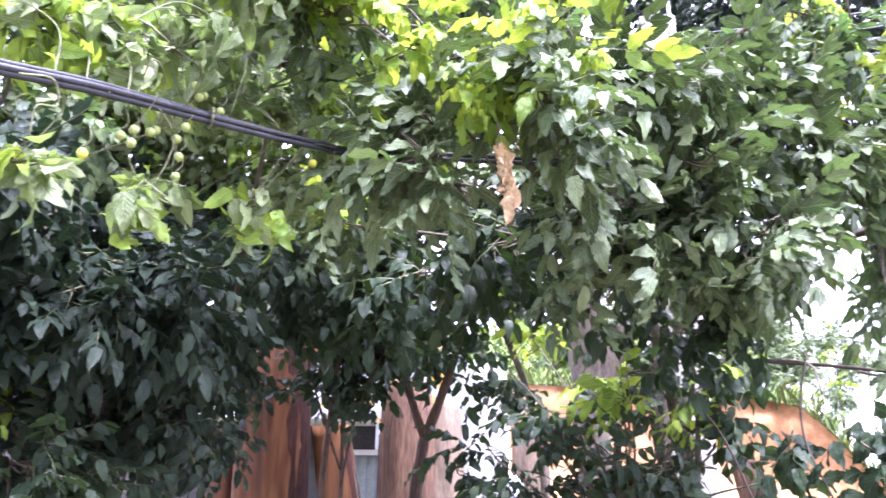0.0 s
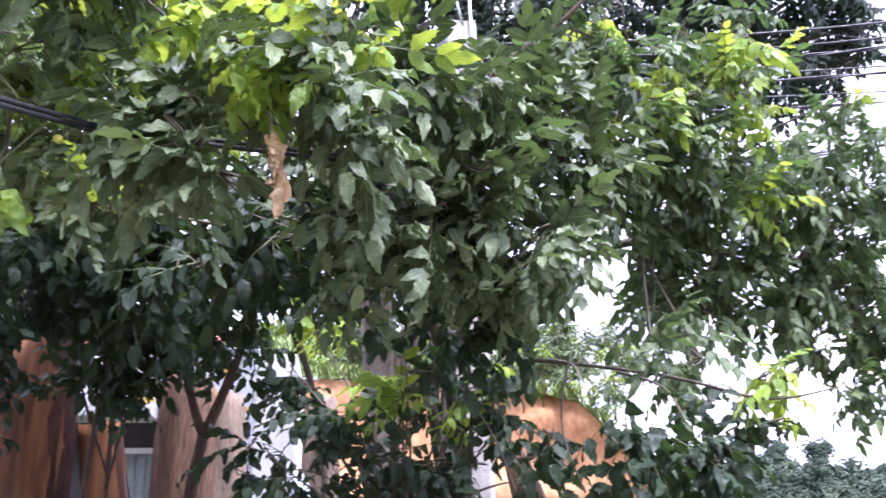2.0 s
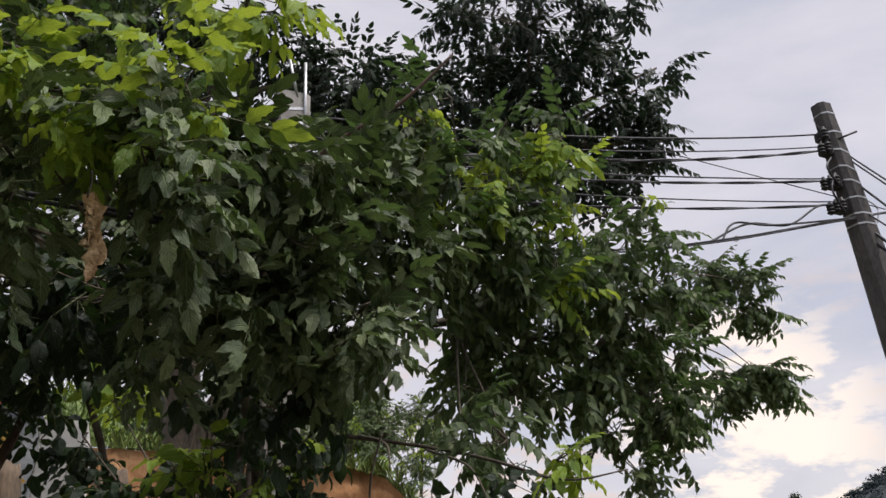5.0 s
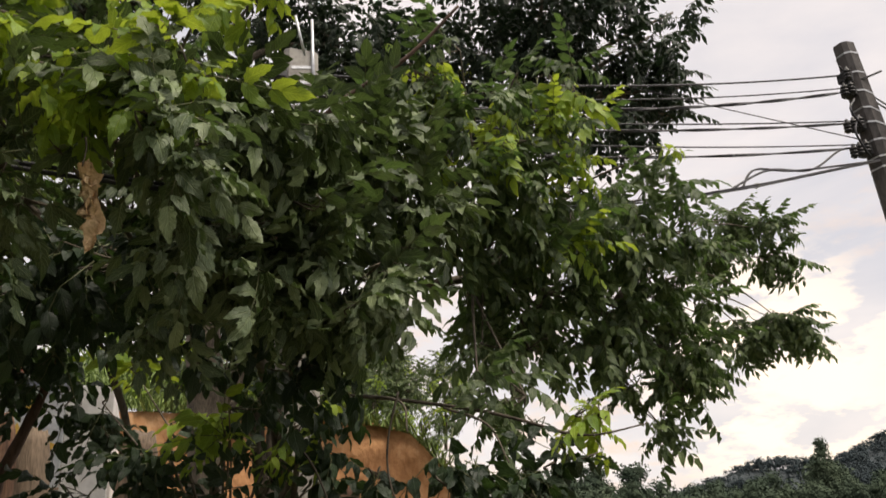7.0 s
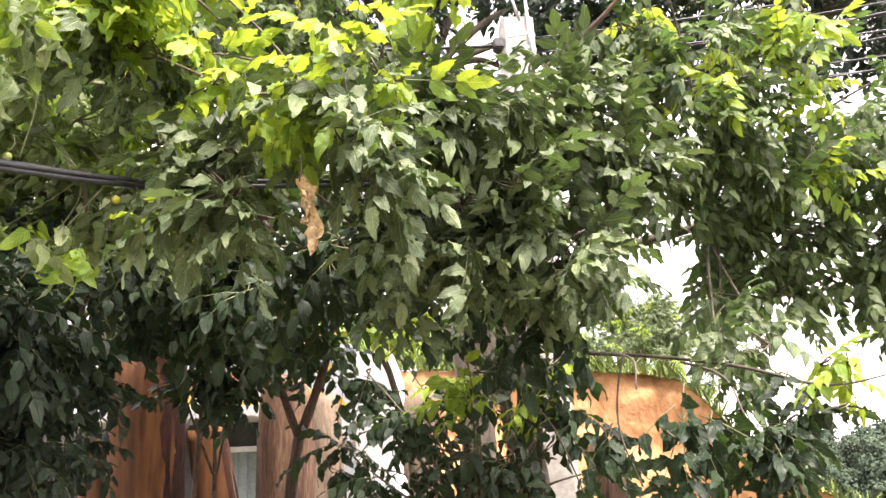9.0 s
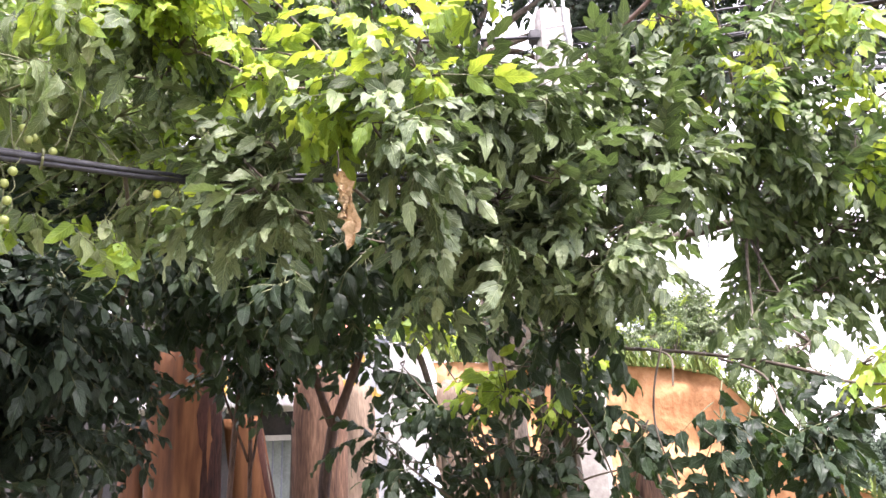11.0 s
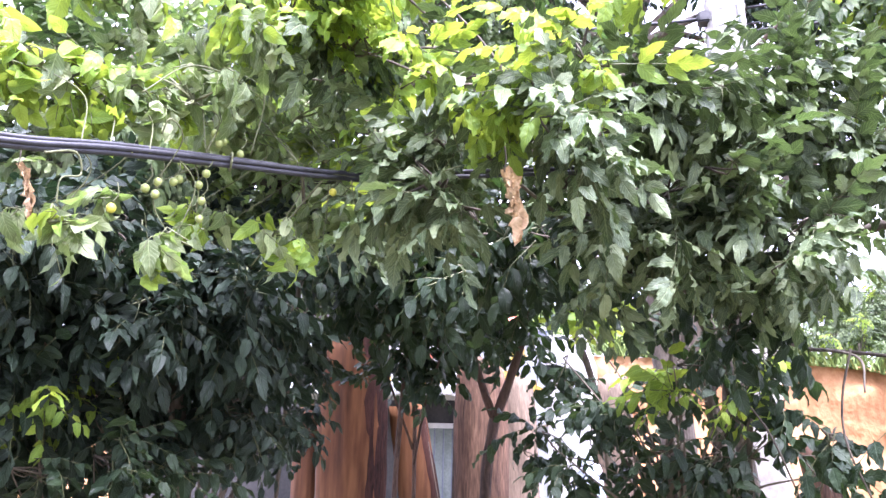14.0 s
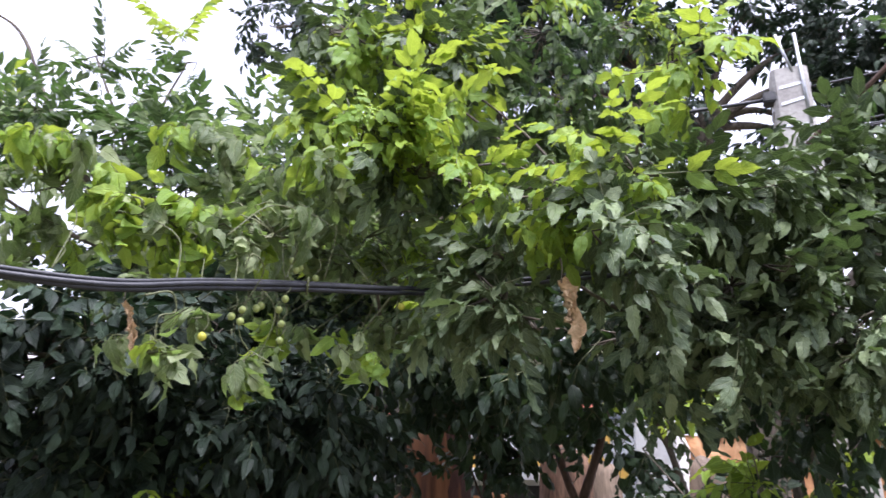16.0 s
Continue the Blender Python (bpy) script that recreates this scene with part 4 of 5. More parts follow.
# ---- house behind the logs ----
def box(x0, x1, y0, y1, z0, z1, bev=0.0):
    bm = bmesh.new()
    bmesh.ops.create_cube(bm, size=1)
    bmesh.ops.scale(bm, vec=(x1 - x0, y1 - y0, z1 - z0), verts=bm.verts)
    bmesh.ops.translate(bm, vec=((x0 + x1) / 2, (y0 + y1) / 2, (z0 + z1) / 2), verts=bm.verts)
    if bev:
        bmesh.ops.bevel(bm, geom=bm.edges[:], offset=bev, segments=2, affect="EDGES")
    return bm


def blob_plate(cx, cy, cz, rx, rz, thick, rng, hole=0.0):
    """A flat painted blot with an uneven outline, a few millimetres proud of a wall."""
    bm = bmesh.new()
    n = 18
    k = [1 + 0.18 * rng.normal() for _ in range(n)]
    out = [bm.verts.new((cx + rx * k[i] * math.cos(2 * math.pi * i / n), cy, cz + rz * k[i] * math.sin(2 * math.pi * i / n))) for i in range(n)]
    f = bm.faces.new(out)
    ext = bmesh.ops.extrude_face_region(bm, geom=[f])
    bmesh.ops.translate(bm, vec=(0, -thick, 0), verts=[v for v in ext["geom"] if isinstance(v, bmesh.types.BMVert)])
    bmesh.ops.recalc_face_normals(bm, faces=bm.faces[:])
    return bm


def build_house():
    own = thing("house", "small white plastered house with a yellow patterned wall", "house", at=(0, 0, 0))
    rng = np.random.default_rng(8)
    part("wall", box(-0.22, 0.22, 9.1, 13, -0.2, 3.05, 0.01), M_WALL, own, "bare white plaster wall")
    mural = part("wall", box(-1.22, -0.224, 8.95, 9.15, 2.02, 3.0, 0.008), M_GREYP, own, "pale grey wall with yellow shapes")
    # plain wall; its dark colour stands for the shade below the ledge
    part("wall", box(-6, -1.224, 9.5, 9.7, -0.2, 3.6), M_RECESS_SHADE, own, "inner wall coloured dark for the shade under the ledge")
    part("coping", box(-1.26, -0.20, 8.90, 9.16, 3.004, 3.07, 0.006), M_SLATE, own, "slate blue coping")
    part("coping", box(-1.26, -0.20, 8.93, 9.16, 3.074, 3.12, 0.006), M_WALL, own)
    for cx, cz, rx, rz in ((-0.62, 2.50, 0.11, 0.16), (-0.55, 2.82, 0.10, 0.10), (-0.36, 2.42, 0.08, 0.09), (-0.98, 2.64, 0.10, 0.09), (-1.06, 2.34, 0.12, 0.06)):
        part("painted_shape", blob_plate(cx, 8.949, cz, rx, rz, 0.004, rng), M_YELLOW, mural, "yellow painted shape")
    part("ledge", box(-3.4, -1.225, 8.55, 9.5, 2.32, 2.43, 0.01), M_WALL, own, "white concrete ledge")
    upper = part("wall", box(-3.4, -1.23, 8.98, 9.1, 2.434, 3.0), M_WALL, own, "white upper wall with yellow shapes")
    for cx, cz, rx, rz in ((-1.42, 2.54, 0.15, 0.07), (-1.72, 2.53, 0.14, 0.07), (-2.1, 2.62, 0.06, 0.14), (-2.5, 2.6, 0.15, 0.11)):
        part("painted_shape", blob_plate(cx, 8.979, cz, rx, rz, 0.004, rng), M_YELLOW, upper, "yellow painted shape")
    for cx, cz, rx, rz in ((-2.0, 2.78, 0.09, 0.06), (-1.55, 2.82, 0.08, 0.05)):
        part("painted_shape", blob_plate(cx, 8.979, cz, rx, rz, 0.004, rng), M_REDP, upper, "red painted shape")
    win = part("window", box(-1.85, -1.26, 9.40, 9.47, 1.1, 1.98), M_GREENP, own, "pale barred window")
    part("frame", box(-1.90, -1.24, 9.34, 9.398, 1.98, 2.04), M_WALL, win)
    for k in range(6):
        part("bar", box(-1.83 + 0.11 * k, -1.815 + 0.11 * k, 9.36, 9.38, 1.1, 1.979), M_SLATE, win)
    part("wall", box(-1.22, -0.224, 9.16, 9.3, -0.2, 2.015), M_GREYP, own)
    # sloping roof of the block behind
    bm = bmesh.new()
    vs = [bm.verts.new(v) for v in ((-6, 9.3, 3.15), (-0.9, 9.3, 3.15), (-0.9, 13, 3.9), (-6, 13, 3.9))]
    f = bm.faces.new(vs)
    ext = bmesh.ops.extrude_face_region(bm, geom=[f])
    bmesh.ops.translate(bm, vec=(0, 0, 0.06), verts=[v for v in ext["geom"] if isinstance(v, bmesh.types.BMVert)])
    bmesh.ops.recalc_face_normals(bm, faces=bm.faces[:])
    part("roof", bm, M_REDP, own, "dull red roof")


build_house()

build_blocker_wall()


# ---- upright logs ----
def timber_log(base, top, r0, r1, label, material, seed, squash=0.8, ragged=0.12, turn=0.0, shrink=0.22, bark=None):
    """A stout stripped log set upright, fluted, its upper end broken off at a slant."""
    rng = np.random.default_rng(seed)
    own = thing("timber_log", label, "log", "upright logs", at=base)
    b, t = np.zeros(3), np.array(top, float) - np.array(base, float)
    sides, rings = 30, 26
    V = []
    ph = rng.uniform(0, 6, 4)
    for i in range(rings):
        s = i / (rings - 1)
        c = b + (t - b) * s
        r = r0 + (r1 - r0) * s
        r *= 1 - shrink * max(0.0, (s - 0.86) / 0.14) ** 2
        for j in range(sides):
            a = 2 * math.pi * j / sides
            flute = 1 + 0.045 * math.sin(3 * a + ph[0] + 0.8 * s) + 0.03 * math.sin(7 * a + ph[1]) + 0.018 * math.sin(13 * a + ph[2] + 2 * s)
            n = 0.03 * noise.noise(Vector((math.cos(a) * 2 + seed, math.sin(a) * 2, s * 6)))
            z = c[2] + (ragged * (math.cos(a + ph[3]) + 0.4 * math.sin(4 * a)) * max(0.0, (s - 0.7) / 0.3))
            V.append((c[0] + r * (flute + n) * math.cos(a + turn), c[1] + squash * r * (flute + n) * math.sin(a + turn), z))
    V += [tuple(b), tuple(t - np.array([0, 0, 0.05]))]
    T = []
    for i in range(rings - 1):
        for j in range(sides):
            a, c = i * sides + j, i * sides + (j + 1) % sides
            T += [(a, c, c + sides), (a, c + sides, a + sides)]
    for j in range(sides):
        T += [(rings * sides, (j + 1) % sides, j), (rings * sides + 1, (rings - 1) * sides + j, (rings - 1) * sides + (j + 1) % sides)]
    part_mesh("trunk", mesh_from("trunk", V, T, [material]), own)
    if bark:
        # a slab of dark bark still clinging to one flank
        h = Heap()
        n, cols = 16, 7
        P = []
        for i in range(n):
            s = i / (n - 1) * bark[2]
            c = b + (t - b) * s
            r = (r0 + (r1 - r0) * s) * 1.075
            for j in range(cols):
                a = bark[0] + (bark[1] - bark[0]) * j / (cols - 1) + (0.10 * rng.normal() if j in (0, cols - 1) else 0)
                k = r * (1 + 0.015 * rng.normal()) * (0.93 if j in (0, cols - 1) else 1)
                P.append((c[0] + k * math.cos(a), c[1] + squash * k * math.sin(a), c[2]))
        Q = [(i * cols + j, i * cols + j + 1, (i + 1) * cols + j + 1) for i in range(n - 1) for j in range(cols - 1)]
        Q += [(i * cols + j, (i + 1) * cols + j + 1, (i + 1) * cols + j) for i in range(n - 1) for j in range(cols - 1)]
        h.add(np.array(P), np.array(Q))
        part_mesh("bark_slab", h.mesh("bark_slab", [M_BARKRED]), own, "dark maroon bark slab")
    # strips of bark left standing along one flank
    for k in range(2):
        a = rng.choice([-3.0, -0.25]) + 0.3 * rng.normal()
        h = Heap()
        z0, z1 = rng.uniform(0.0, 0.3), rng.uniform(0.6, 0.95)
        pts = [b + (t - b) * s + np.array([(r0 + (r1 - r0) * s) * 0.99 * math.cos(a + turn), squash * (r0 + (r1 - r0) * s) * 0.99 * math.sin(a + turn), 0]) for s in np.linspace(z0, z1, 7)]
        h.add(*tube(np.array(pts), 0.022, 0.010, 6, 0.15, rng))
        part_mesh("bark_strip", h.mesh("bark_strip", [M_BARK]), own, "dark strip of bark")
    return own


timber_log((-1.33, 5.72, -0.05), (-1.39, 5.70, 2.64), 0.25, 0.262, "tall reddish stripped log standing upright with a broken top", M_TIMBER, 1, bark=(-0.95, 0.3, 0.97))
timber_log((-0.59, 5.80, -0.05), (-0.98, 5.80, 2.02), 0.185, 0.133, "shorter reddish stripped log leaning on its neighbour", M_TIMBER, 2, ragged=0.02, shrink=0.04, bark=(-0.75, 0.3, 0.99))
timber_log((-0.42, 5.98, -0.05), (-0.44, 5.98, 2.40), 0.215, 0.20, "weathered brown log standing upright", M_TIMBER2, 3, ragged=0.06)
timber_log((-0.16, 6.35, -0.05), (-0.22, 6.35, 2.25), 0.19, 0.16, "pale weathered log standing behind others", M_GREYWOOD, 4, ragged=0.05)
timber_log((-1.75, 5.95, -0.05), (-1.78, 5.95, 1.98), 0.17, 0.15, "dark reddish log standing in shade", M_TIMBER, 5, ragged=0.05)
timber_log((2.10, 4.30, -0.05), (1.58, 4.42, 1.76), 0.15, 0.085, "weathered brown post leaning in the shrubs", M_TIMBER2, 6, ragged=0.02)

timber_log((0.52, 9.8, -0.3), (0.50, 9.8, 2.62), 0.25, 0.21, "pale grey-brown stump post standing before the bank", M_GREYWOOD, 8, ragged=0.05)


def build_plastic_sack():
    """A crumpled sack slumped on a pile before the house wall."""
    own = thing("plastic_sack", "crumpled pale blue and white plastic sack", "sack", at=(0.35, 6.6, 0))
    bm = bmesh.new()
    bmesh.ops.create_icosphere(bm, subdivisions=4, radius=1)
    for v in bm.verts:
        n = noise.fractal(v.co * 2.2, 0.9, 2.1, 4)
        k = 1 + 0.30 * n + 0.10 * math.sin(9 * v.co.z + 4 * v.co.x)
        v.co = Vector((v.co.x * 0.16 * k, v.co.y * 0.13 * k, 0.86 + v.co.z * 0.86 * (1 + 0.04 * n)))
    part("bag", bm, M_SACK, own, smooth=True)
    h = Heap()
    h.add(*tube(spline([(-0.10, -0.14, 1.55), (0.0, -0.17, 1.60), (0.10, -0.13, 1.52)], 6), 0.010, 0.008, 6))
    part_mesh("fold", h.mesh("fold", [M_SACK]), own)


build_plastic_sack()


# ---- poles, wires and cables ----
def prism_pole(own, base, top, w0, w1, material, chamfer=0.22, d=1.0):
    bm = bmesh.new()
    b, t = Vector(base), Vector(top)
    rings = []
    for s in (0, 0.25, 0.5, 0.75, 1):
        c, w = b.lerp(t, s), (w0 + (w1 - w0) * s) / 2
        k = w * (1 - 2 * chamfer)
        pts = [(-k, -w), (k, -w), (w, -k), (w, k), (k, w), (-k, w), (-w, k), (-w, -k)]
        rings.append([bm.verts.new((c.x + px, c.y + py * d, c.z)) for px, py in pts])
    for a, c in zip(rings, rings[1:]):
        for i in range(8):
            bm.faces.new((a[i], a[(i + 1) % 8], c[(i + 1) % 8], c[i]))
    cap = bm.verts.new((t.x, t.y, t.z + w1 * 0.12))
    for i in range(8):
        bm.faces.new((rings[-1][i], rings[-1][(i + 1) % 8], cap))
    bm.faces.new(rings[0][::-1])
    return part("shaft", bm, material, own)


def strap(own, c, w, material=None, d=1.0, h=0.022, tilt=0.0):
    """A steel band round a pole."""
    bm = bmesh.new()
    w = w / 2 + 0.004
    k = w * 0.56
    pts = [(-k, -w), (k, -w), (w, -k), (w, k), (k, w), (-k, w), (-w, k), (-w, -k)]
    lo = [bm.verts.new((c[0] + x, c[1] + y * d, c[2] - h / 2 + tilt * x)) for x, y in pts]
    hi = [bm.verts.new((c[0] + x, c[1] + y * d, c[2] + h / 2 + tilt * x)) for x, y in pts]
    for i in range(8):
        bm.faces.new((lo[i], lo[(i + 1) % 8], hi[(i + 1) % 8], hi[i]))
    ob = part("strap", bm, material or M_STEEL, own, "bright steel strap")
    sol = ob.modifiers.new("thick", "SOLIDIFY")
    sol.thickness = 0.004
    return ob


def rod(own, a, b, r, name, material, label="", sides=8):
    h = Heap()
    h.add(*tube(np.array([a, b]), r, r, sides))
    return part_mesh(name, h.mesh(name, [material]), own, label)


def wire(name, a, b, sag, r, label, group="overhead wires", turns=0, category="wire"):
    """A cable that hangs between two points; with turns, two strands laid round one another."""
    own = thing(name, label, category, group)
    a, b = np.array(a, float), np.array(b, float)
    n = 48
    s = np.linspace(0, 1, n)[:, None]
    line = a + (b - a) * s + np.array([0, 0, -1.0]) * sag * 4 * s * (1 - s)
    for k in range(2 if turns else 1):
        q = line.copy()
        if turns:
            ph = 2 * np.pi * turns * s[:, 0] + np.pi * k
            q = q + np.stack([0 * ph, np.cos(ph), np.sin(ph)], 1) * r * 1.05
        h = Heap()
        h.add(*tube(q, r, r, 6))
        part_mesh("strand", h.mesh("strand", [M_CABLE]), own)
    return own


PX, PY = 6.39, 4.68  # utility pole
def build_utility_pole():
    own = thing("utility_pole", "grey concrete utility pole with steel straps and cable clamps", "utility pole")
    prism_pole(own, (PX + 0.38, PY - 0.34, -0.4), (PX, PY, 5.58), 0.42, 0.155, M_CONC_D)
    wid = lambda z: 0.42 + (0.155 - 0.42) * (z + 0.4) / 5.98
    lean = lambda z: (PX + 0.38 * (5.58 - z) / 5.98, PY - 0.34 * (5.58 - z) / 5.98, z)
    for z, tl in ((5.46, 0), (5.25, 0), (5.04, -0.25), (4.86, -0.3), (4.72, -0.2), (4.56, 0.0), (4.40, 0), (4.30, 0)):
        strap(own, lean(z), wid(z), tilt=tl, h=0.015)
    rod(own, (PX - 0.02, PY - 0.1, 5.16), (PX + 0.17, PY - 0.18, 5.24), 0.010, "bolt", M_BLACK, "dark steel bolt")
    for z, n in ((5.20, 1), (5.06, 2), (4.72, 3), (4.48, 3)):
        x = lean(z)[0] - wid(z) / 2
        clamp = part("cable_clamp", box(x - 0.10, x - 0.002, PY - 0.09, PY + 0.02, z - 0.05, z + 0.05, 0.012), M_BLACK, own, "black cable clamp")
        for k in range(n):
            # a spool with three ridges
            cx, cy, cz = x - 0.07 - 0.055 * k, PY - 0.08 + 0.02 * k, z + 0.015 - 0.02 * k
            h = Heap()
            for i in range(3):
                zz = cz - 0.045 + 0.032 * i
                h.add(*tube(np.array([[cx, cy, zz], [cx, cy, zz + 0.010], [cx, cy, zz + 0.020]]), 0.036, 0.030, 10))
            h.add(*tube(np.array([[cx, cy, cz - 0.06], [cx, cy, cz + 0.07]]), 0.017, 0.014, 8))
            part_mesh("insulator", h.mesh("insulator", [M_BLACK]), clamp)
        rod(clamp, (x - 0.12, PY - 0.06, z + 0.10), (x - 0.01, PY - 0.03, z + 0.02), 0.009, "hook", M_BLACK)
    # slack loops beside the shaft
    for k, (z0, z1) in enumerate(((4.78, 4.38), (4.95, 4.66))):
        h = Heap()
        pts = [(PX - 0.14, PY - 0.1, z0), (PX - 0.26, PY - 0.14, (z0 + z1) / 2), (PX - 0.13, PY - 0.12, z1)]
        h.add(*tube(spline(pts, 8), 0.010, 0.010, 6))
        part_mesh("cable_loop", h.mesh("cable_loop", [M_CABLE]), own)
    h = Heap()
    h.add(*tube(spline([(PX + 0.11, PY - 0.1, 4.60), (PX + 0.30, PY - 0.1, 4.52), (PX + 0.26, PY - 0.1, 4.36)], 8), 0.007, 0.007, 5))
    part_mesh("strap_tail", h.mesh("strap_tail", [M_STEEL]), own)
    return own


build_utility_pole()

WX, WY = 1.40, 4.95  # pale pole among the trees
def build_pale_pole():
    own = thing("concrete_pole", "pale concrete pole rising out of the trees with steel straps", "pole")
    prism_pole(own, (WX + 0.03, WY + 0.1, -0.3), (WX, WY, 4.74), 0.33, 0.235, M_CONC, 0.12)
    for z, tl in ((4.60, 0.15), (4.48, 0.2), (4.30, -0.1), (3.9, 0)):
        strap(own, (WX, WY + 0.01, z), 0.25, tilt=tl)
    rod(own, (WX + 0.02, WY - 0.11, 4.70), (WX - 0.06, WY - 0.16, 4.98), 0.010, "spike", M_STEEL)
    rod(own, (WX + 0.09, WY - 0.11, 4.30), (WX + 0.06, WY - 0.14, 4.98), 0.012, "spike", M_STEEL)
    part("cable_clamp", box(WX - 0.18, WX - 0.1, WY - 0.12, WY - 0.02, 4.50, 4.58, 0.01), M_BLACK, own, "black cable clamp")


build_pale_pole()

L0 = np.array([PX - 0.16, PY - 0.04, 0.0])
for z, lz, r, turns, sag in ((5.22, 4.62, 0.008, 0, 0.10), (5.09, 4.50, 0.006, 0, 0.10), (5.05, 4.44, 0.0075, 5, 0.14), (4.76, 4.30, 0.0065, 0, 0.05),
                             (4.74, 4.26, 0.0065, 4, 0.08), (4.53, 4.16, 0.006, 0, 0.06), (4.50, 4.08, 0.0065, 3, 0.10)):
    wire("overhead_wire", L0 + np.array([0, 0, z]), (WX + 0.14, WY - 0.02, lz), sag, r, "black overhead cable strung between two poles", turns=turns)
for z, r, dx, ex, ez in ((5.08, 0.008, 0.00, 6.42, 3.10), (5.02, 0.008, 0.03, 6.40, 3.04), (4.80, 0.010, 0.02, 6.28, 2.76), (4.52, 0.008, 0.00, 6.31, 2.82), (4.36, 0.013, 0.02, 6.19, 2.55), (4.26, 0.013, 0.00, 6.17, 2.50)):
    wire("overhead_wire", (PX + 0.10 + dx, PY - 0.05, z), (ex, 3.0, ez), 0.04, r, "black service cable dropping away from the pole")
wire("thin_wire", (4.2, 7.0, 6.45), (8.6, 2.4, 2.9), 0.05, 0.005, "thin slanting stay wire")
wire("overhead_wire", (WX - 0.12, WY - 0.05, 4.55), (-9, 3.4, 5.0), 0.35, 0.013, "black overhead cable running on through the trees")

# the heavy bundle that dips past the near shrubs
def build_bundle():
    own = thing("cable_bundle", "sagging bundle of heavy black cables running through the vines", "cable bundle")
    mid = [(-7, -7.5, 4.2), (-3.0, -3.0, 2.75), (-1.5, -0.35, 2.20), (-0.95, 0.35, 2.19), (-0.66, 0.72, 2.195), (-0.45, 0.98, 2.205), (-0.335, 1.19, 2.258), (-0.22, 1.45, 2.32), (-0.06, 1.70, 2.37), (0.08, 1.89, 2.425),
           (0.9, 2.55, 2.66), (2.2, 3.45, 3.10), (3.59, 4.20, 3.56), (4.9, 4.50, 3.94), (6.36, 4.56, 4.36), (9.0, 4.2, 4.95), (15, 1.5, 5.6)]
    line = spline(mid, 12)
    s = np.concatenate([[0], np.cumsum(np.linalg.norm(np.diff(line, axis=0), axis=1))]) / 27.0
    for k, (r, off) in enumerate(((0.0070, 0.0), (0.0066, 2.1), (0.0058, 4.2))):
        ph = 40 * s + off + 0.5 * np.sin(50 * s + k)
        q = line + np.stack([0.35 * np.cos(ph), -0.35 * np.cos(ph), np.sin(ph)], 1) * 0.0092
        h = Heap()
        h.add(*tube(q, r, r, 8))
        part_mesh("cable", h.mesh("cable", [M_CABLE]), own)
    # ties round the bundle
    for p in ((-0.22, 1.45, 2.32), (0.08, 1.89, 2.425), (4.9, 4.50, 3.94)):
        h = Heap()
        a = np.linspace(0, 2 * np.pi, 13)
        ring = np.array(p) + np.stack([0.012 * np.cos(a), -0.018 * np.cos(a), 0.022 * np.sin(a)], 1)
        h.add(*tube(ring, 0.003, 0.003, 5))
        part_mesh("tie", h.mesh("tie", [M_STEM]), own, "dry tendril wound round the cables")
    # a drop cable that swings up to the clamps
    h = Heap()
    h.add(*tube(spline([(4.6, 4.48, 3.86), (5.1, 4.56, 4.12), (5.6, 4.60, 4.20), (6.0, 4.62, 4.44), (6.28, 4.64, 4.50)], 8), 0.010, 0.010, 6))
    part_mesh("drop_cable", h.mesh("drop_cable", [M_CABLE]), own)
    h = Heap()
    h.add(*tube(spline([(4.75, 4.5, 3.90), (4.95, 4.54, 4.10), (5.4, 4.58, 4.16), (6.28, 4.62, 4.36)], 8), 0.009, 0.009, 6))
    part_mesh("drop_cable", h.mesh("drop_cable", [M_CABLE]), own)


build_bundle()


def build_shed():
    own = thing("shed", "corner of a low shed with a rusty sheet roof", "shed")
    bm = bmesh.new()
    pts = [(7.48, 5.60, 2.76), (9.5, 3.6, 2.9), (11.0, 5.0, 3.3), (8.7, 6.3, 3.06)]
    f = bm.faces.new([bm.verts.new(p) for p in pts])
    ext = bmesh.ops.extrude_face_region(bm, geom=[f])
    bmesh.ops.translate(bm, vec=(0, 0, 0.05), verts=[v for v in ext["geom"] if isinstance(v, bmesh.types.BMVert)])
    bmesh.ops.recalc_face_normals(bm, faces=bm.faces[:])
    part("roof", bm, M_ROOF, own, "rusty sheet roof")
    part("wall", box(9.3, 10.3, 4.4, 5.2, -0.5, 2.9), M_GREYP, own)


build_shed()


# ---- trees and shrubs ----
t = thing("broad_leaved_tree", "dark green tree with large compound leaves and lime new growth", "tree")
limb(t, [(1.26, 4.05, -0.05), (1.24, 4.0, 1.2), (1.16, 3.9, 2.0), (0.95, 3.3, 2.35)], 0.055, 0.03, "trunk")
limb(t, [(1.25, 4.02, 1.0), (1.05, 3.85, 2.05), (1.26, 3.8, 2.28), (1.5, 3.3, 2.6)], 0.04, 0.018)
limb(t, [(0.95, 3.3, 2.35), (1.10, 3.01, 3.12), (1.49, 2.78, 3.46), (1.7, 2.7, 3.7)], 0.014, 0.007, "branch", M_BARK2)
reach(t, (0.95, 3.3, 2.35), BROAD, 0.014, 3)
reach(t, (0.5, 2.5, 2.6), BROAD_YOUNG, 0.009, 9)
foliage(t, BROAD + BROAD_YOUNG, "broad", M_BROAD, 48, 0.76, 170, 2, droop=0.2, rest="broad_back")

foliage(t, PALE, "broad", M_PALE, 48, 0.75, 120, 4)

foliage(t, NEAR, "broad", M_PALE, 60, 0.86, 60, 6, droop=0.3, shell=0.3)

t = thing("rear_tree", "mid green tree filling the thicket behind the vines", "tree")
limb(t, [(-0.86, 5.15, -0.1), (-0.84, 5.1, 1.6), (-0.6, 4.7, 3.0)], 0.022, 0.016, "trunk", M_BARK2)
reach(t, (-0.55, 4.7, 2.9), BACK, 0.016, 71)
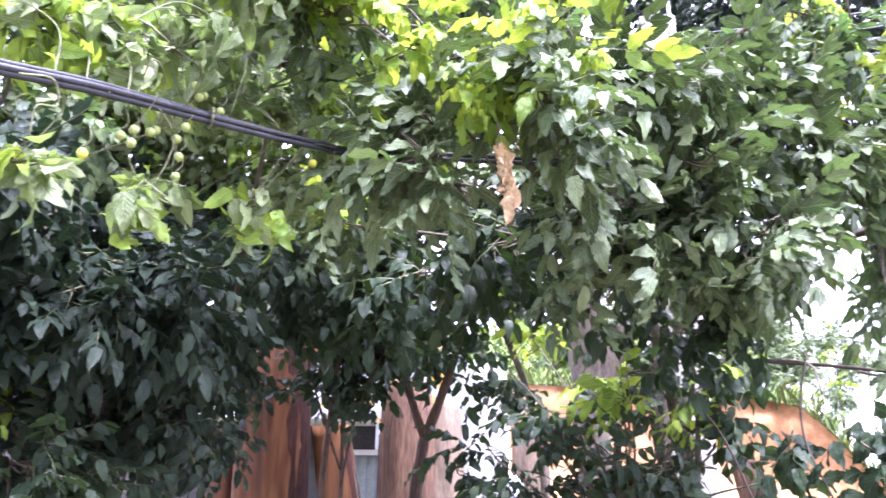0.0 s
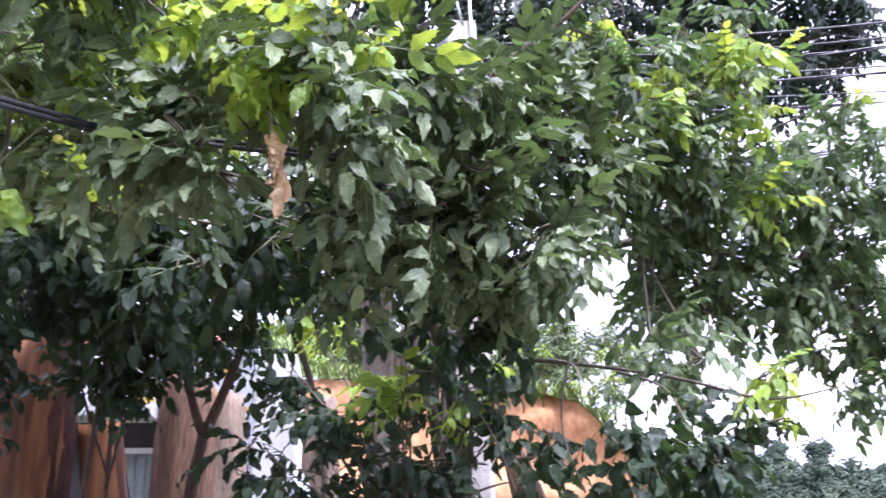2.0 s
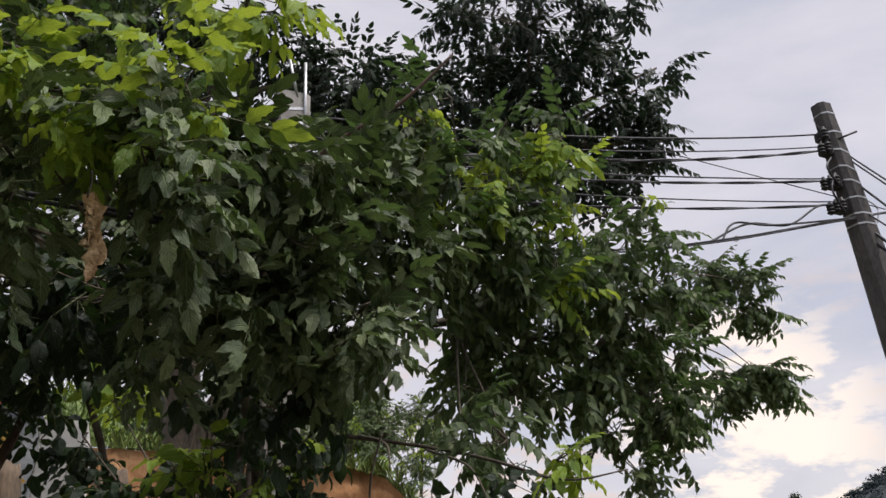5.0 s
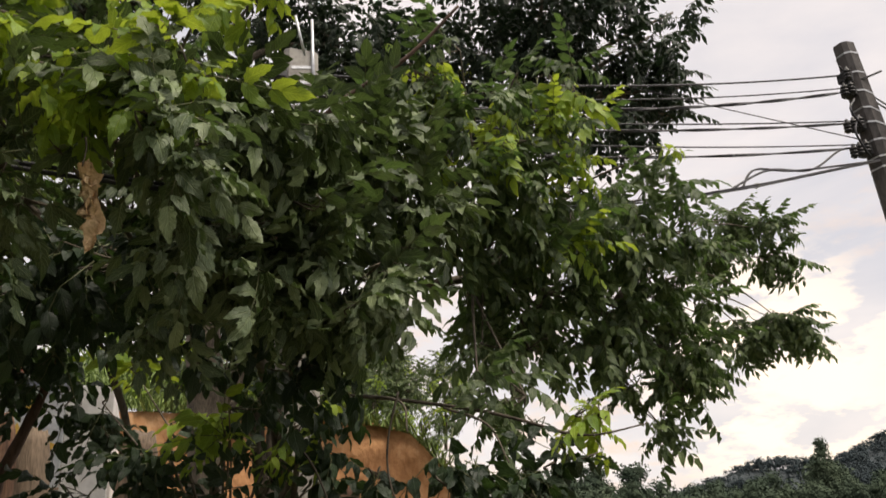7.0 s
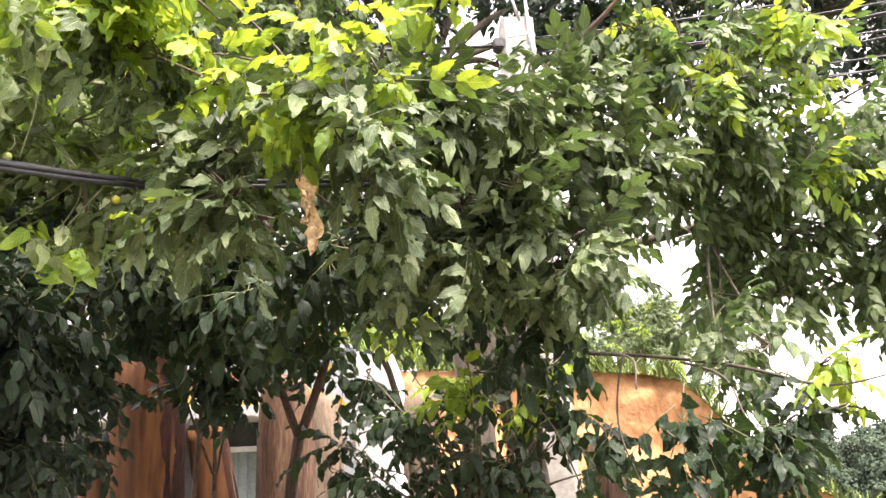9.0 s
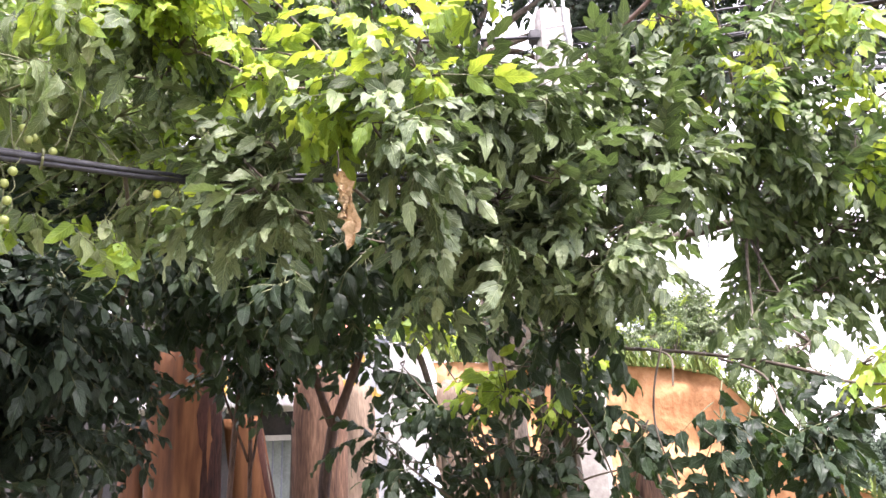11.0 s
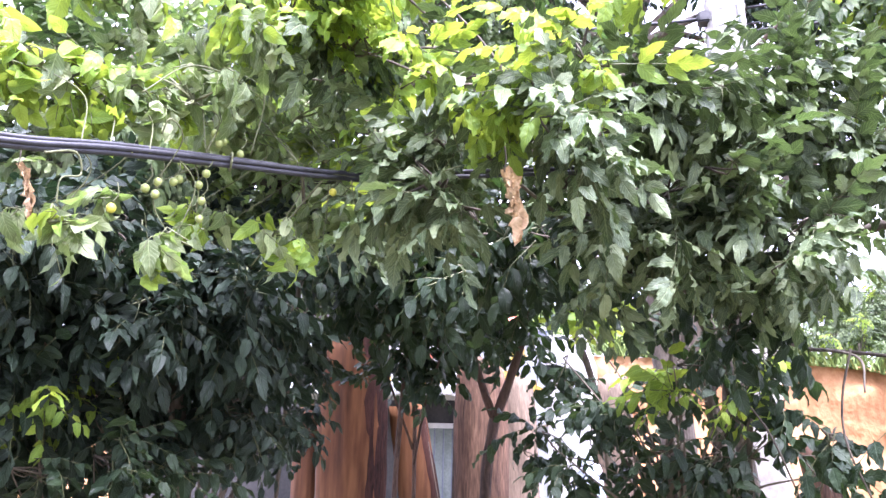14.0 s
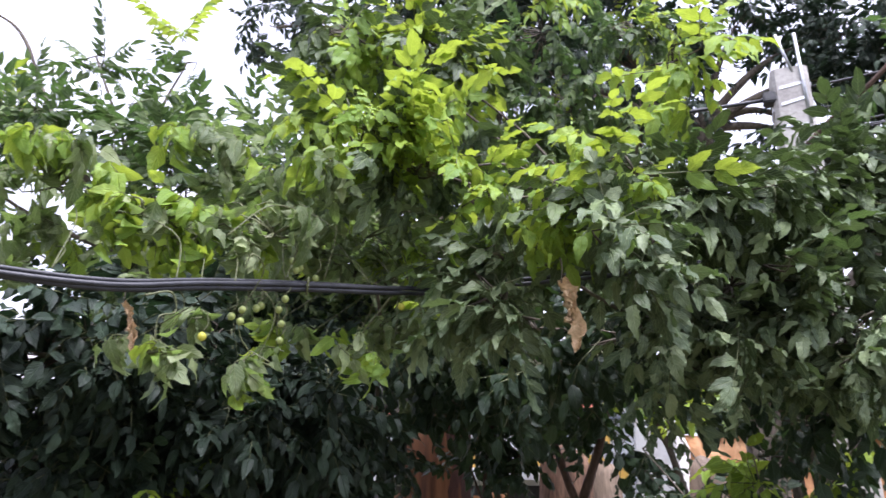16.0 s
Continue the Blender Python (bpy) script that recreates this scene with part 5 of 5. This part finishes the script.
foliage(t, BACK[:9], "broad_back", M_VINE, 19, 0.88, 130, 73)
foliage(t, BACK[9:], "broad_back", M_BROAD, 19, 0.92, 60, 74)

t = thing("bright_tree", "tall leafy tree with bright new shoots", "tree")
limb(t, [(0.55, 4.9, -0.1), (0.5, 4.8, 2.0), (-0.2, 4.3, 3.4)], 0.024, 0.016, "trunk", M_TWIG)
reach(t, (-0.3, 4.2, 3.4), MID, 0.014, 75)
foliage(t, MID, "fine", M_FINE, 21, 0.85, 250, 77)

t = thing("climbing_vine", "climbing vine with pale leaves and round fruits over cables", "vine")
limb(t, [(-1.2, 3.9, -0.05), (-1.1, 3.8, 1.4), (-0.7, 3.0, 2.5), (-0.25, 1.9, 2.55)], 0.014, 0.006, "stem", M_TWIG)
CREEP = spline([(-1.5, -0.35, 2.21), (-0.45, 0.98, 2.215), (-0.22, 1.45, 2.33), (0.08, 1.89, 2.435)], 12)
for n, c in enumerate(VINE):
    p = nearest(CREEP, c[:3]) + np.array([0, 0.01, 0.012])
    e = np.array(c[:3])
    limb(t, [p, (p + e) / 2 + np.array([0.03, 0.03, 0.03]), e], 0.0018, 0.0012, "tendril", M_STEM, 5, n)
foliage(t, VINE, "vine", M_VINE, 78, 0.64, 290, 7, droop=0.7, twigs=0.25, bark=M_STEM)


def sphere_mesh(r, material, seed):
    bm = bmesh.new()
    bmesh.ops.create_icosphere(bm, subdivisions=3, radius=r)
    for v in bm.verts:
        v.co.z *= 1.06 + 0.02 * math.sin(5 * v.co.x / r + seed)
    me = bpy.data.meshes.new("fruit")
    bm.to_mesh(me)
    bm.free()
    me.materials.append(material)
    for p in me.polygons:
        p.use_smooth = True
    return me


FRUITS = [(-0.262, 1.408, 2.212, 0),
          (-0.268, 1.417, 2.172, 0),
          (-0.324, 1.283, 2.204, 0),
          (-0.308, 1.298, 2.194, 0),
          (-0.365, 1.235, 2.146, 1),
          (-0.290, 1.353, 2.247, 0),
          (-0.068, 1.721, 2.327, 1),
          (-0.247, 1.412, 2.378, 0),
          (-0.241, 1.425, 2.357, 0),
          (-0.236, 1.436, 2.367, 0),
          (-0.214, 1.480, 2.350, 0),
          (-0.264, 1.394, 2.246, 0),
          (-0.295, 1.341, 2.237, 0),
          (-0.307, 1.300, 2.223, 0),
          (-0.248, 1.394, 2.272, 0)]
green, ripe = sphere_mesh(0.0095, M_FRUIT, 1), sphere_mesh(0.0102, M_RIPE, 2)
for x, y, z, k in FRUITS:
    ob = part_mesh("fruit", ripe if k else green, t, "small round yellow fruit" if k else "small round green fruit")
    ob.location = (x, y, z)
    h = Heap()
    h.add(*tube(spline([(0, 0, 0.012), (0.01, 0.005, 0.03), (0.0, 0.01, 0.06)], 4), 0.0018, 0.0014, 5))
    part_mesh("stalk", h.mesh("stalk", [M_STEM]), ob)
TENDRILS = [
    ([(-0.342, 1.000, 2.177), (-0.326, 1.059, 2.199), (-0.323, 1.078, 2.161), (-0.331, 1.038, 2.140), (-0.335, 1.040, 2.092)], 0.004),
    ([(-0.270, 1.240, 2.307), (-0.254, 1.236, 2.338), (-0.247, 1.269, 2.332), (-0.260, 1.299, 2.305), (-0.310, 1.301, 2.218), (-0.316, 1.315, 2.165), (-0.293, 1.346, 2.115)], 0.003),
    ([(-0.267, 1.374, 2.293), (-0.264, 1.394, 2.246), (-0.274, 1.410, 2.184)], 0.003),
    ([(-0.083, 1.684, 2.350), (-0.157, 1.700, 2.275), (-0.282, 1.715, 2.132)], 0.0045),
]
TENDRILS += [
    ([(-0.070, 1.694, 2.337), (-0.079, 1.716, 2.260), (-0.089, 1.729, 2.202), (-0.077, 1.776, 2.121)], 0.002),
    ([(-0.014, 1.709, 2.354), (-0.005, 1.734, 2.291), (0.040, 1.767, 2.236), (0.048, 1.787, 2.171)], 0.0025),
    ([(-0.240, 1.113, 2.340), (-0.200, 1.215, 2.447), (-0.157, 1.357, 2.470), (-0.138, 1.496, 2.458)], 0.0025),
    ([(-0.138, 1.592, 2.376), (-0.088, 1.674, 2.371), (-0.007, 1.709, 2.361)], 0.002),
]
for line, r in TENDRILS:
    h = Heap()
    h.add(*tube(spline(line, 9), r * 0.65, r * 0.4, 6, 0.05, np.random.default_rng(3)))
    part_mesh("tendril", h.mesh("tendril", [M_STEM]), t, "pale dry tendril")


t = thing("shade_tree", "dense dark tree with small glossy leaves in deep shade", "tree")
limb(t, [(-1.2, 3.4, -0.05), (-1.25, 3.2, 0.9), (-1.2, 3.0, 1.6), (-1.15, 2.8, 2.2)], 0.06, 0.03, "trunk")
reach(t, (-1.25, 3.2, 1.0), LEFT_TREE, 0.014, 13)
foliage(t, LEFT_TREE[:14], "small", M_DARK_SHADE, 30, 0.9, 150, 17)
foliage(t, LEFT_TREE[:10] + LEFT_TREE[12:14] + LEFT_TREE[21:], "fine", M_DARK_SHADE, 14, 1.0, 140, 18)

t = thing("corner_shrub", "sunlit green shrub growing beneath the dark tree", "shrub")
limb(t, [(-1.45, 2.75, -0.05), (-1.45, 2.7, 0.8), (-1.5, 2.5, 1.4)], 0.025, 0.012, "stem", M_TWIG)
reach(t, (-1.45, 2.7, 0.9), CORNER, 0.009, 83)
foliage(t, CORNER, "small", M_SHRUB_SHADE, 13, 0.85, 160, 85)

t = thing("forked_sapling", "slender sapling with a forked bare stem and oval leaves", "sapling")
limb(t, [(-0.30, 5.30, -0.05), (-0.28, 5.32, 1.41), (-0.22, 5.33, 1.92)], 0.042, 0.036, "trunk", M_BARK2)
limb(t, [(-0.22, 5.33, 1.90), (-0.30, 5.25, 2.15), (-0.37, 5.18, 2.42), (-0.45, 5.0, 2.8)], 0.03, 0.018, "branch", M_BARK2)
limb(t, [(-0.22, 5.33, 1.90), (-0.10, 5.28, 2.2), (0.0, 5.23, 2.5), (0.1, 5.0, 3.0)], 0.036, 0.02, "branch", M_BARK2)
limb(t, [(-0.74, 5.2, -0.05), (-0.72, 5.12, 1.5), (-0.72, 5.05, 2.1), (-0.70, 4.8, 2.85)], 0.016, 0.010, "stem", M_BARK2)
limb(t, [(-0.72, 5.1, 1.6), (-0.60, 5.0, 2.1), (-0.40, 4.9, 2.5)], 0.010, 0.006, "branch", M_BARK2)
limb(t, [(-0.73, 5.1, 1.7), (-0.9, 5.0, 2.2), (-1.0, 4.9, 2.7)], 0.010, 0.006, "branch", M_BARK2)
foliage(t, FORK, "oval", M_SHRUB_SHADE, 11, 1.0, 90, 23)
# lower clumps of the thicket, given the darkened leaf in place of shade
foliage(t, UNDER, "small", M_SHRUB_SHADE, 30, 0.95, 130, 24)

t = thing("low_shrub", "low shrub with dark oval leaves in front of a soil bank", "shrub")
limb(t, [(0.85, 3.75, -0.05), (0.85, 3.7, 1.0), (0.85, 3.62, 1.9)], 0.03, 0.015, "stem")
limb(t, [(1.0, 3.7, -0.05), (1.12, 3.6, 1.0), (1.18, 3.5, 1.9)], 0.025, 0.012, "stem")
reach(t, (0.88, 3.65, 1.3), LOW_SHRUB, 0.011, 31)
foliage(t, LOW_SHRUB, "oval", M_SHRUB_SHADE, 8, 0.78, 230, 29)

t = thing("spreading_tree", "spreading green tree with hanging compound leaves beside the wires", "tree")
limb(t, [(1.15, 4.5, -0.1), (1.18, 4.5, 1.2), (1.25, 4.45, 2.3), (1.6, 4.3, 2.75), (2.4, 4.1, 2.95)], 0.042, 0.028, "trunk", M_TWIG)
reach(t, (2.3, 4.1, 2.92), RIGHT_TREE, 0.015, 41)
reach(t, (3.2, 4.1, 2.8), RIGHT_OUT, 0.013, 43)
foliage(t, RIGHT_TREE, "fine", M_FINE, 21, 0.95, 240, 37, droop=0.45)
foliage(t, RIGHT_OUT, "fine", M_FINE, 36, 0.85, 60, 38, droop=0.55, shell=0.2)

t = thing("hanging_branch", "low hanging branch with large drooping leaves", "branch")
limb(t, [(1.30, 4.0, 0.5), (1.22, 3.9, 2.15), (1.5, 3.77, 2.17), (1.9, 3.2, 2.03), (2.1, 2.75, 1.88)], 0.013, 0.006, "branch", M_TWIG)
limb(t, [(2.05, 2.8, 1.90), (2.2, 2.75, 1.88), (2.42, 2.72, 1.92)], 0.006, 0.003, "branch", M_TWIG)
limb(t, [(1.5, 3.6, 2.15), (1.52, 3.1, 2.05), (1.45, 2.8, 1.9)], 0.007, 0.003, "branch", M_TWIG)
limb(t, [(1.8, 3.35, 2.06), (1.85, 3.0, 1.95), (1.80, 2.7, 1.78)], 0.007, 0.003, "branch", M_TWIG)
limb(t, [(1.428, 2.831, 2.050), (1.380, 2.807, 1.885), (1.368, 2.766, 1.736), (1.411, 2.702, 1.558)], 0.0045, 0.0035, "stem", M_TWIG, 6, 0)
limb(t, [(1.071, 3.113, 1.933), (1.179, 3.107, 1.784), (1.270, 3.090, 1.542), (1.307, 3.073, 1.390)], 0.0045, 0.0035, "stem", M_TWIG, 6, 2)
foliage(t, LIME, "fine", M_FINE, 30, 0.8, 20, 52)
foliage(t, HANGING, "broad", M_SHRUB_SHADE, 12, 0.98, 120, 51, droop=0.6)

t = thing("tall_tree", "tall dark tree standing behind the thicket", "tree")
limb(t, [(1.2, 8.2, -0.2), (1.1, 8.1, 2.5), (0.9, 7.6, 4.6), (0.8, 7.2, 5.6)], 0.20, 0.11, "trunk")
limb(t, [(1.1, 8.1, 2.4), (1.7, 7.9, 3.6), (2.9, 7.4, 4.9), (4.3, 6.8, 5.8)], 0.13, 0.06, "branch")
reach(t, (0.8, 7.2, 5.6), [c for c in TALL if c[0] < 2.5], 0.06, 53)
reach(t, (4.2, 6.8, 5.7), [c for c in TALL if c[0] >= 2.5], 0.05, 55)
foliage(t, TALL, "tall", M_DARK_SHADE, 5.5, 0.62, 120, 57)

t = thing("feathery_tree", "young tree with feathery upright shoots against the sky", "tree")
limb(t, [(-2.0, 3.4, -0.1), (-2.0, 3.2, 1.6), (-1.95, 2.9, 3.0)], 0.06, 0.03, "trunk")
limb(t, [(-1.9, 2.9, 2.9), (-2.3, 2.5, 3.6), (-2.6, 2.4, 4.2), (-2.75, 2.3, 4.35)], 0.018, 0.006)
reach(t, (-1.95, 2.9, 3.0), FEATHER, 0.02, 61)
foliage(t, FEATHER, "feather", M_FINE, 13, 0.95, 240, 63, droop=-0.3)


def dry_leaf(at, k, label):
    """A long withered leaf, curled and split, hanging from a stalk."""
    own = thing("dry_leaf", label, "leaf", "withered leaves", at=at)
    own.scale = (k, k, k)
    rng = np.random.default_rng(77)
    for n, (dx, L, W, tw) in enumerate(((0.0, 0.185, 0.058, 0.4), (0.010, 0.17, 0.048, -0.6), (-0.008, 0.11, 0.04, 1.0))):
        rows, cols = 14, 6
        V, T = [], []
        for i in range(rows):
            s = i / (rows - 1)
            w = W * math.sin(math.pi * min(1, 0.12 + 0.8 * s)) * (1 + 0.3 * math.sin(9 * s + n))
            for j in range(cols):
                u = (j / (cols - 1) - 0.5) * 2
                a = tw * s + u * 1.1
                V.append((dx + 0.5 * w * math.sin(a) * abs(u) ** 0.5 * (1 if u > 0 else -1) + 0.006 * rng.normal() + 0.02 * s,
                          0.4 * w * math.cos(a) + 0.004 * rng.normal() + 0.05 * s, -L * s + 0.004 * rng.normal()))
        for i in range(rows - 1):
            for j in range(cols - 1):
                a = i * cols + j
                T += [(a, a + 1, a + cols + 1), (a, a + cols + 1, a + cols)]
        part_mesh("blade", mesh_from("blade", V, T, [M_DRY]), own)
    h = Heap()
    h.add(*tube(spline([(0, 0, 0.06), (0.004, 0, 0.03), (0.0, 0, -0.01)], 4), 0.003, 0.002, 5))
    part_mesh("stalk", h.mesh("stalk", [M_TWIG]), own)


dry_leaf((0.385, 1.745, 2.375), 1.0, "withered pale brown leaf hanging curled among green ones")
dry_leaf((-0.460, 1.071, 2.191), 0.55, "small shrivelled leaf hanging from the vine")


# growth on top of the soil bank
for n, (x, y, z, r) in enumerate(((4.51, 16.22, 4.16, 1.33), (5.34, 16.00, 4.20, 0.91), (3.42, 17.36, 4.78, 1.41), (5.30, 14.03, 3.20, 0.64), (2.02, 17.57, 4.49, 1.15), (5.28, 16.08, 4.14, 0.73), (2.2, 14.5, 3.8, 0.7), (3.6, 14.6, 3.9, 0.7), (4.6, 14.8, 3.7, 0.7), (1.0, 14.6, 4.2, 0.9), (5.4, 15.5, 2.8, 0.6), (3.9, 19, 5.4, 1.3), (6.2, 20, 3.6, 0.9), (7.6, 13.0, 0.6, 0.6), (6.31, 19.28, 4.94, 1.5), (7.79, 19.41, 4.75, 1.0))):
    t = thing("bank_shrub", "leafy shrub growing on top of the soil bank", "shrub", "shrubs on the bank")
    limb(t, [(x, y + 0.1, z - 1.6 * r), (x, y, z - 0.6 * r), (x, y, z)], 0.05 * r, 0.02 * r, "stem")
    rng = np.random.default_rng(90 + n)
    own = [(x + r * 0.5 * rng.normal(), y + r * 0.3 * rng.normal(), z + r * 0.35 * rng.normal(), r * 0.45, r * 0.4, 0.15) for _ in range(6)]
    reach(t, (x, y, z - 0.5 * r), own, 0.015 * r, 95 + n)
    foliage(t, own, "tall", M_BROAD, 6.5, 0.5, 20, 99 + n)
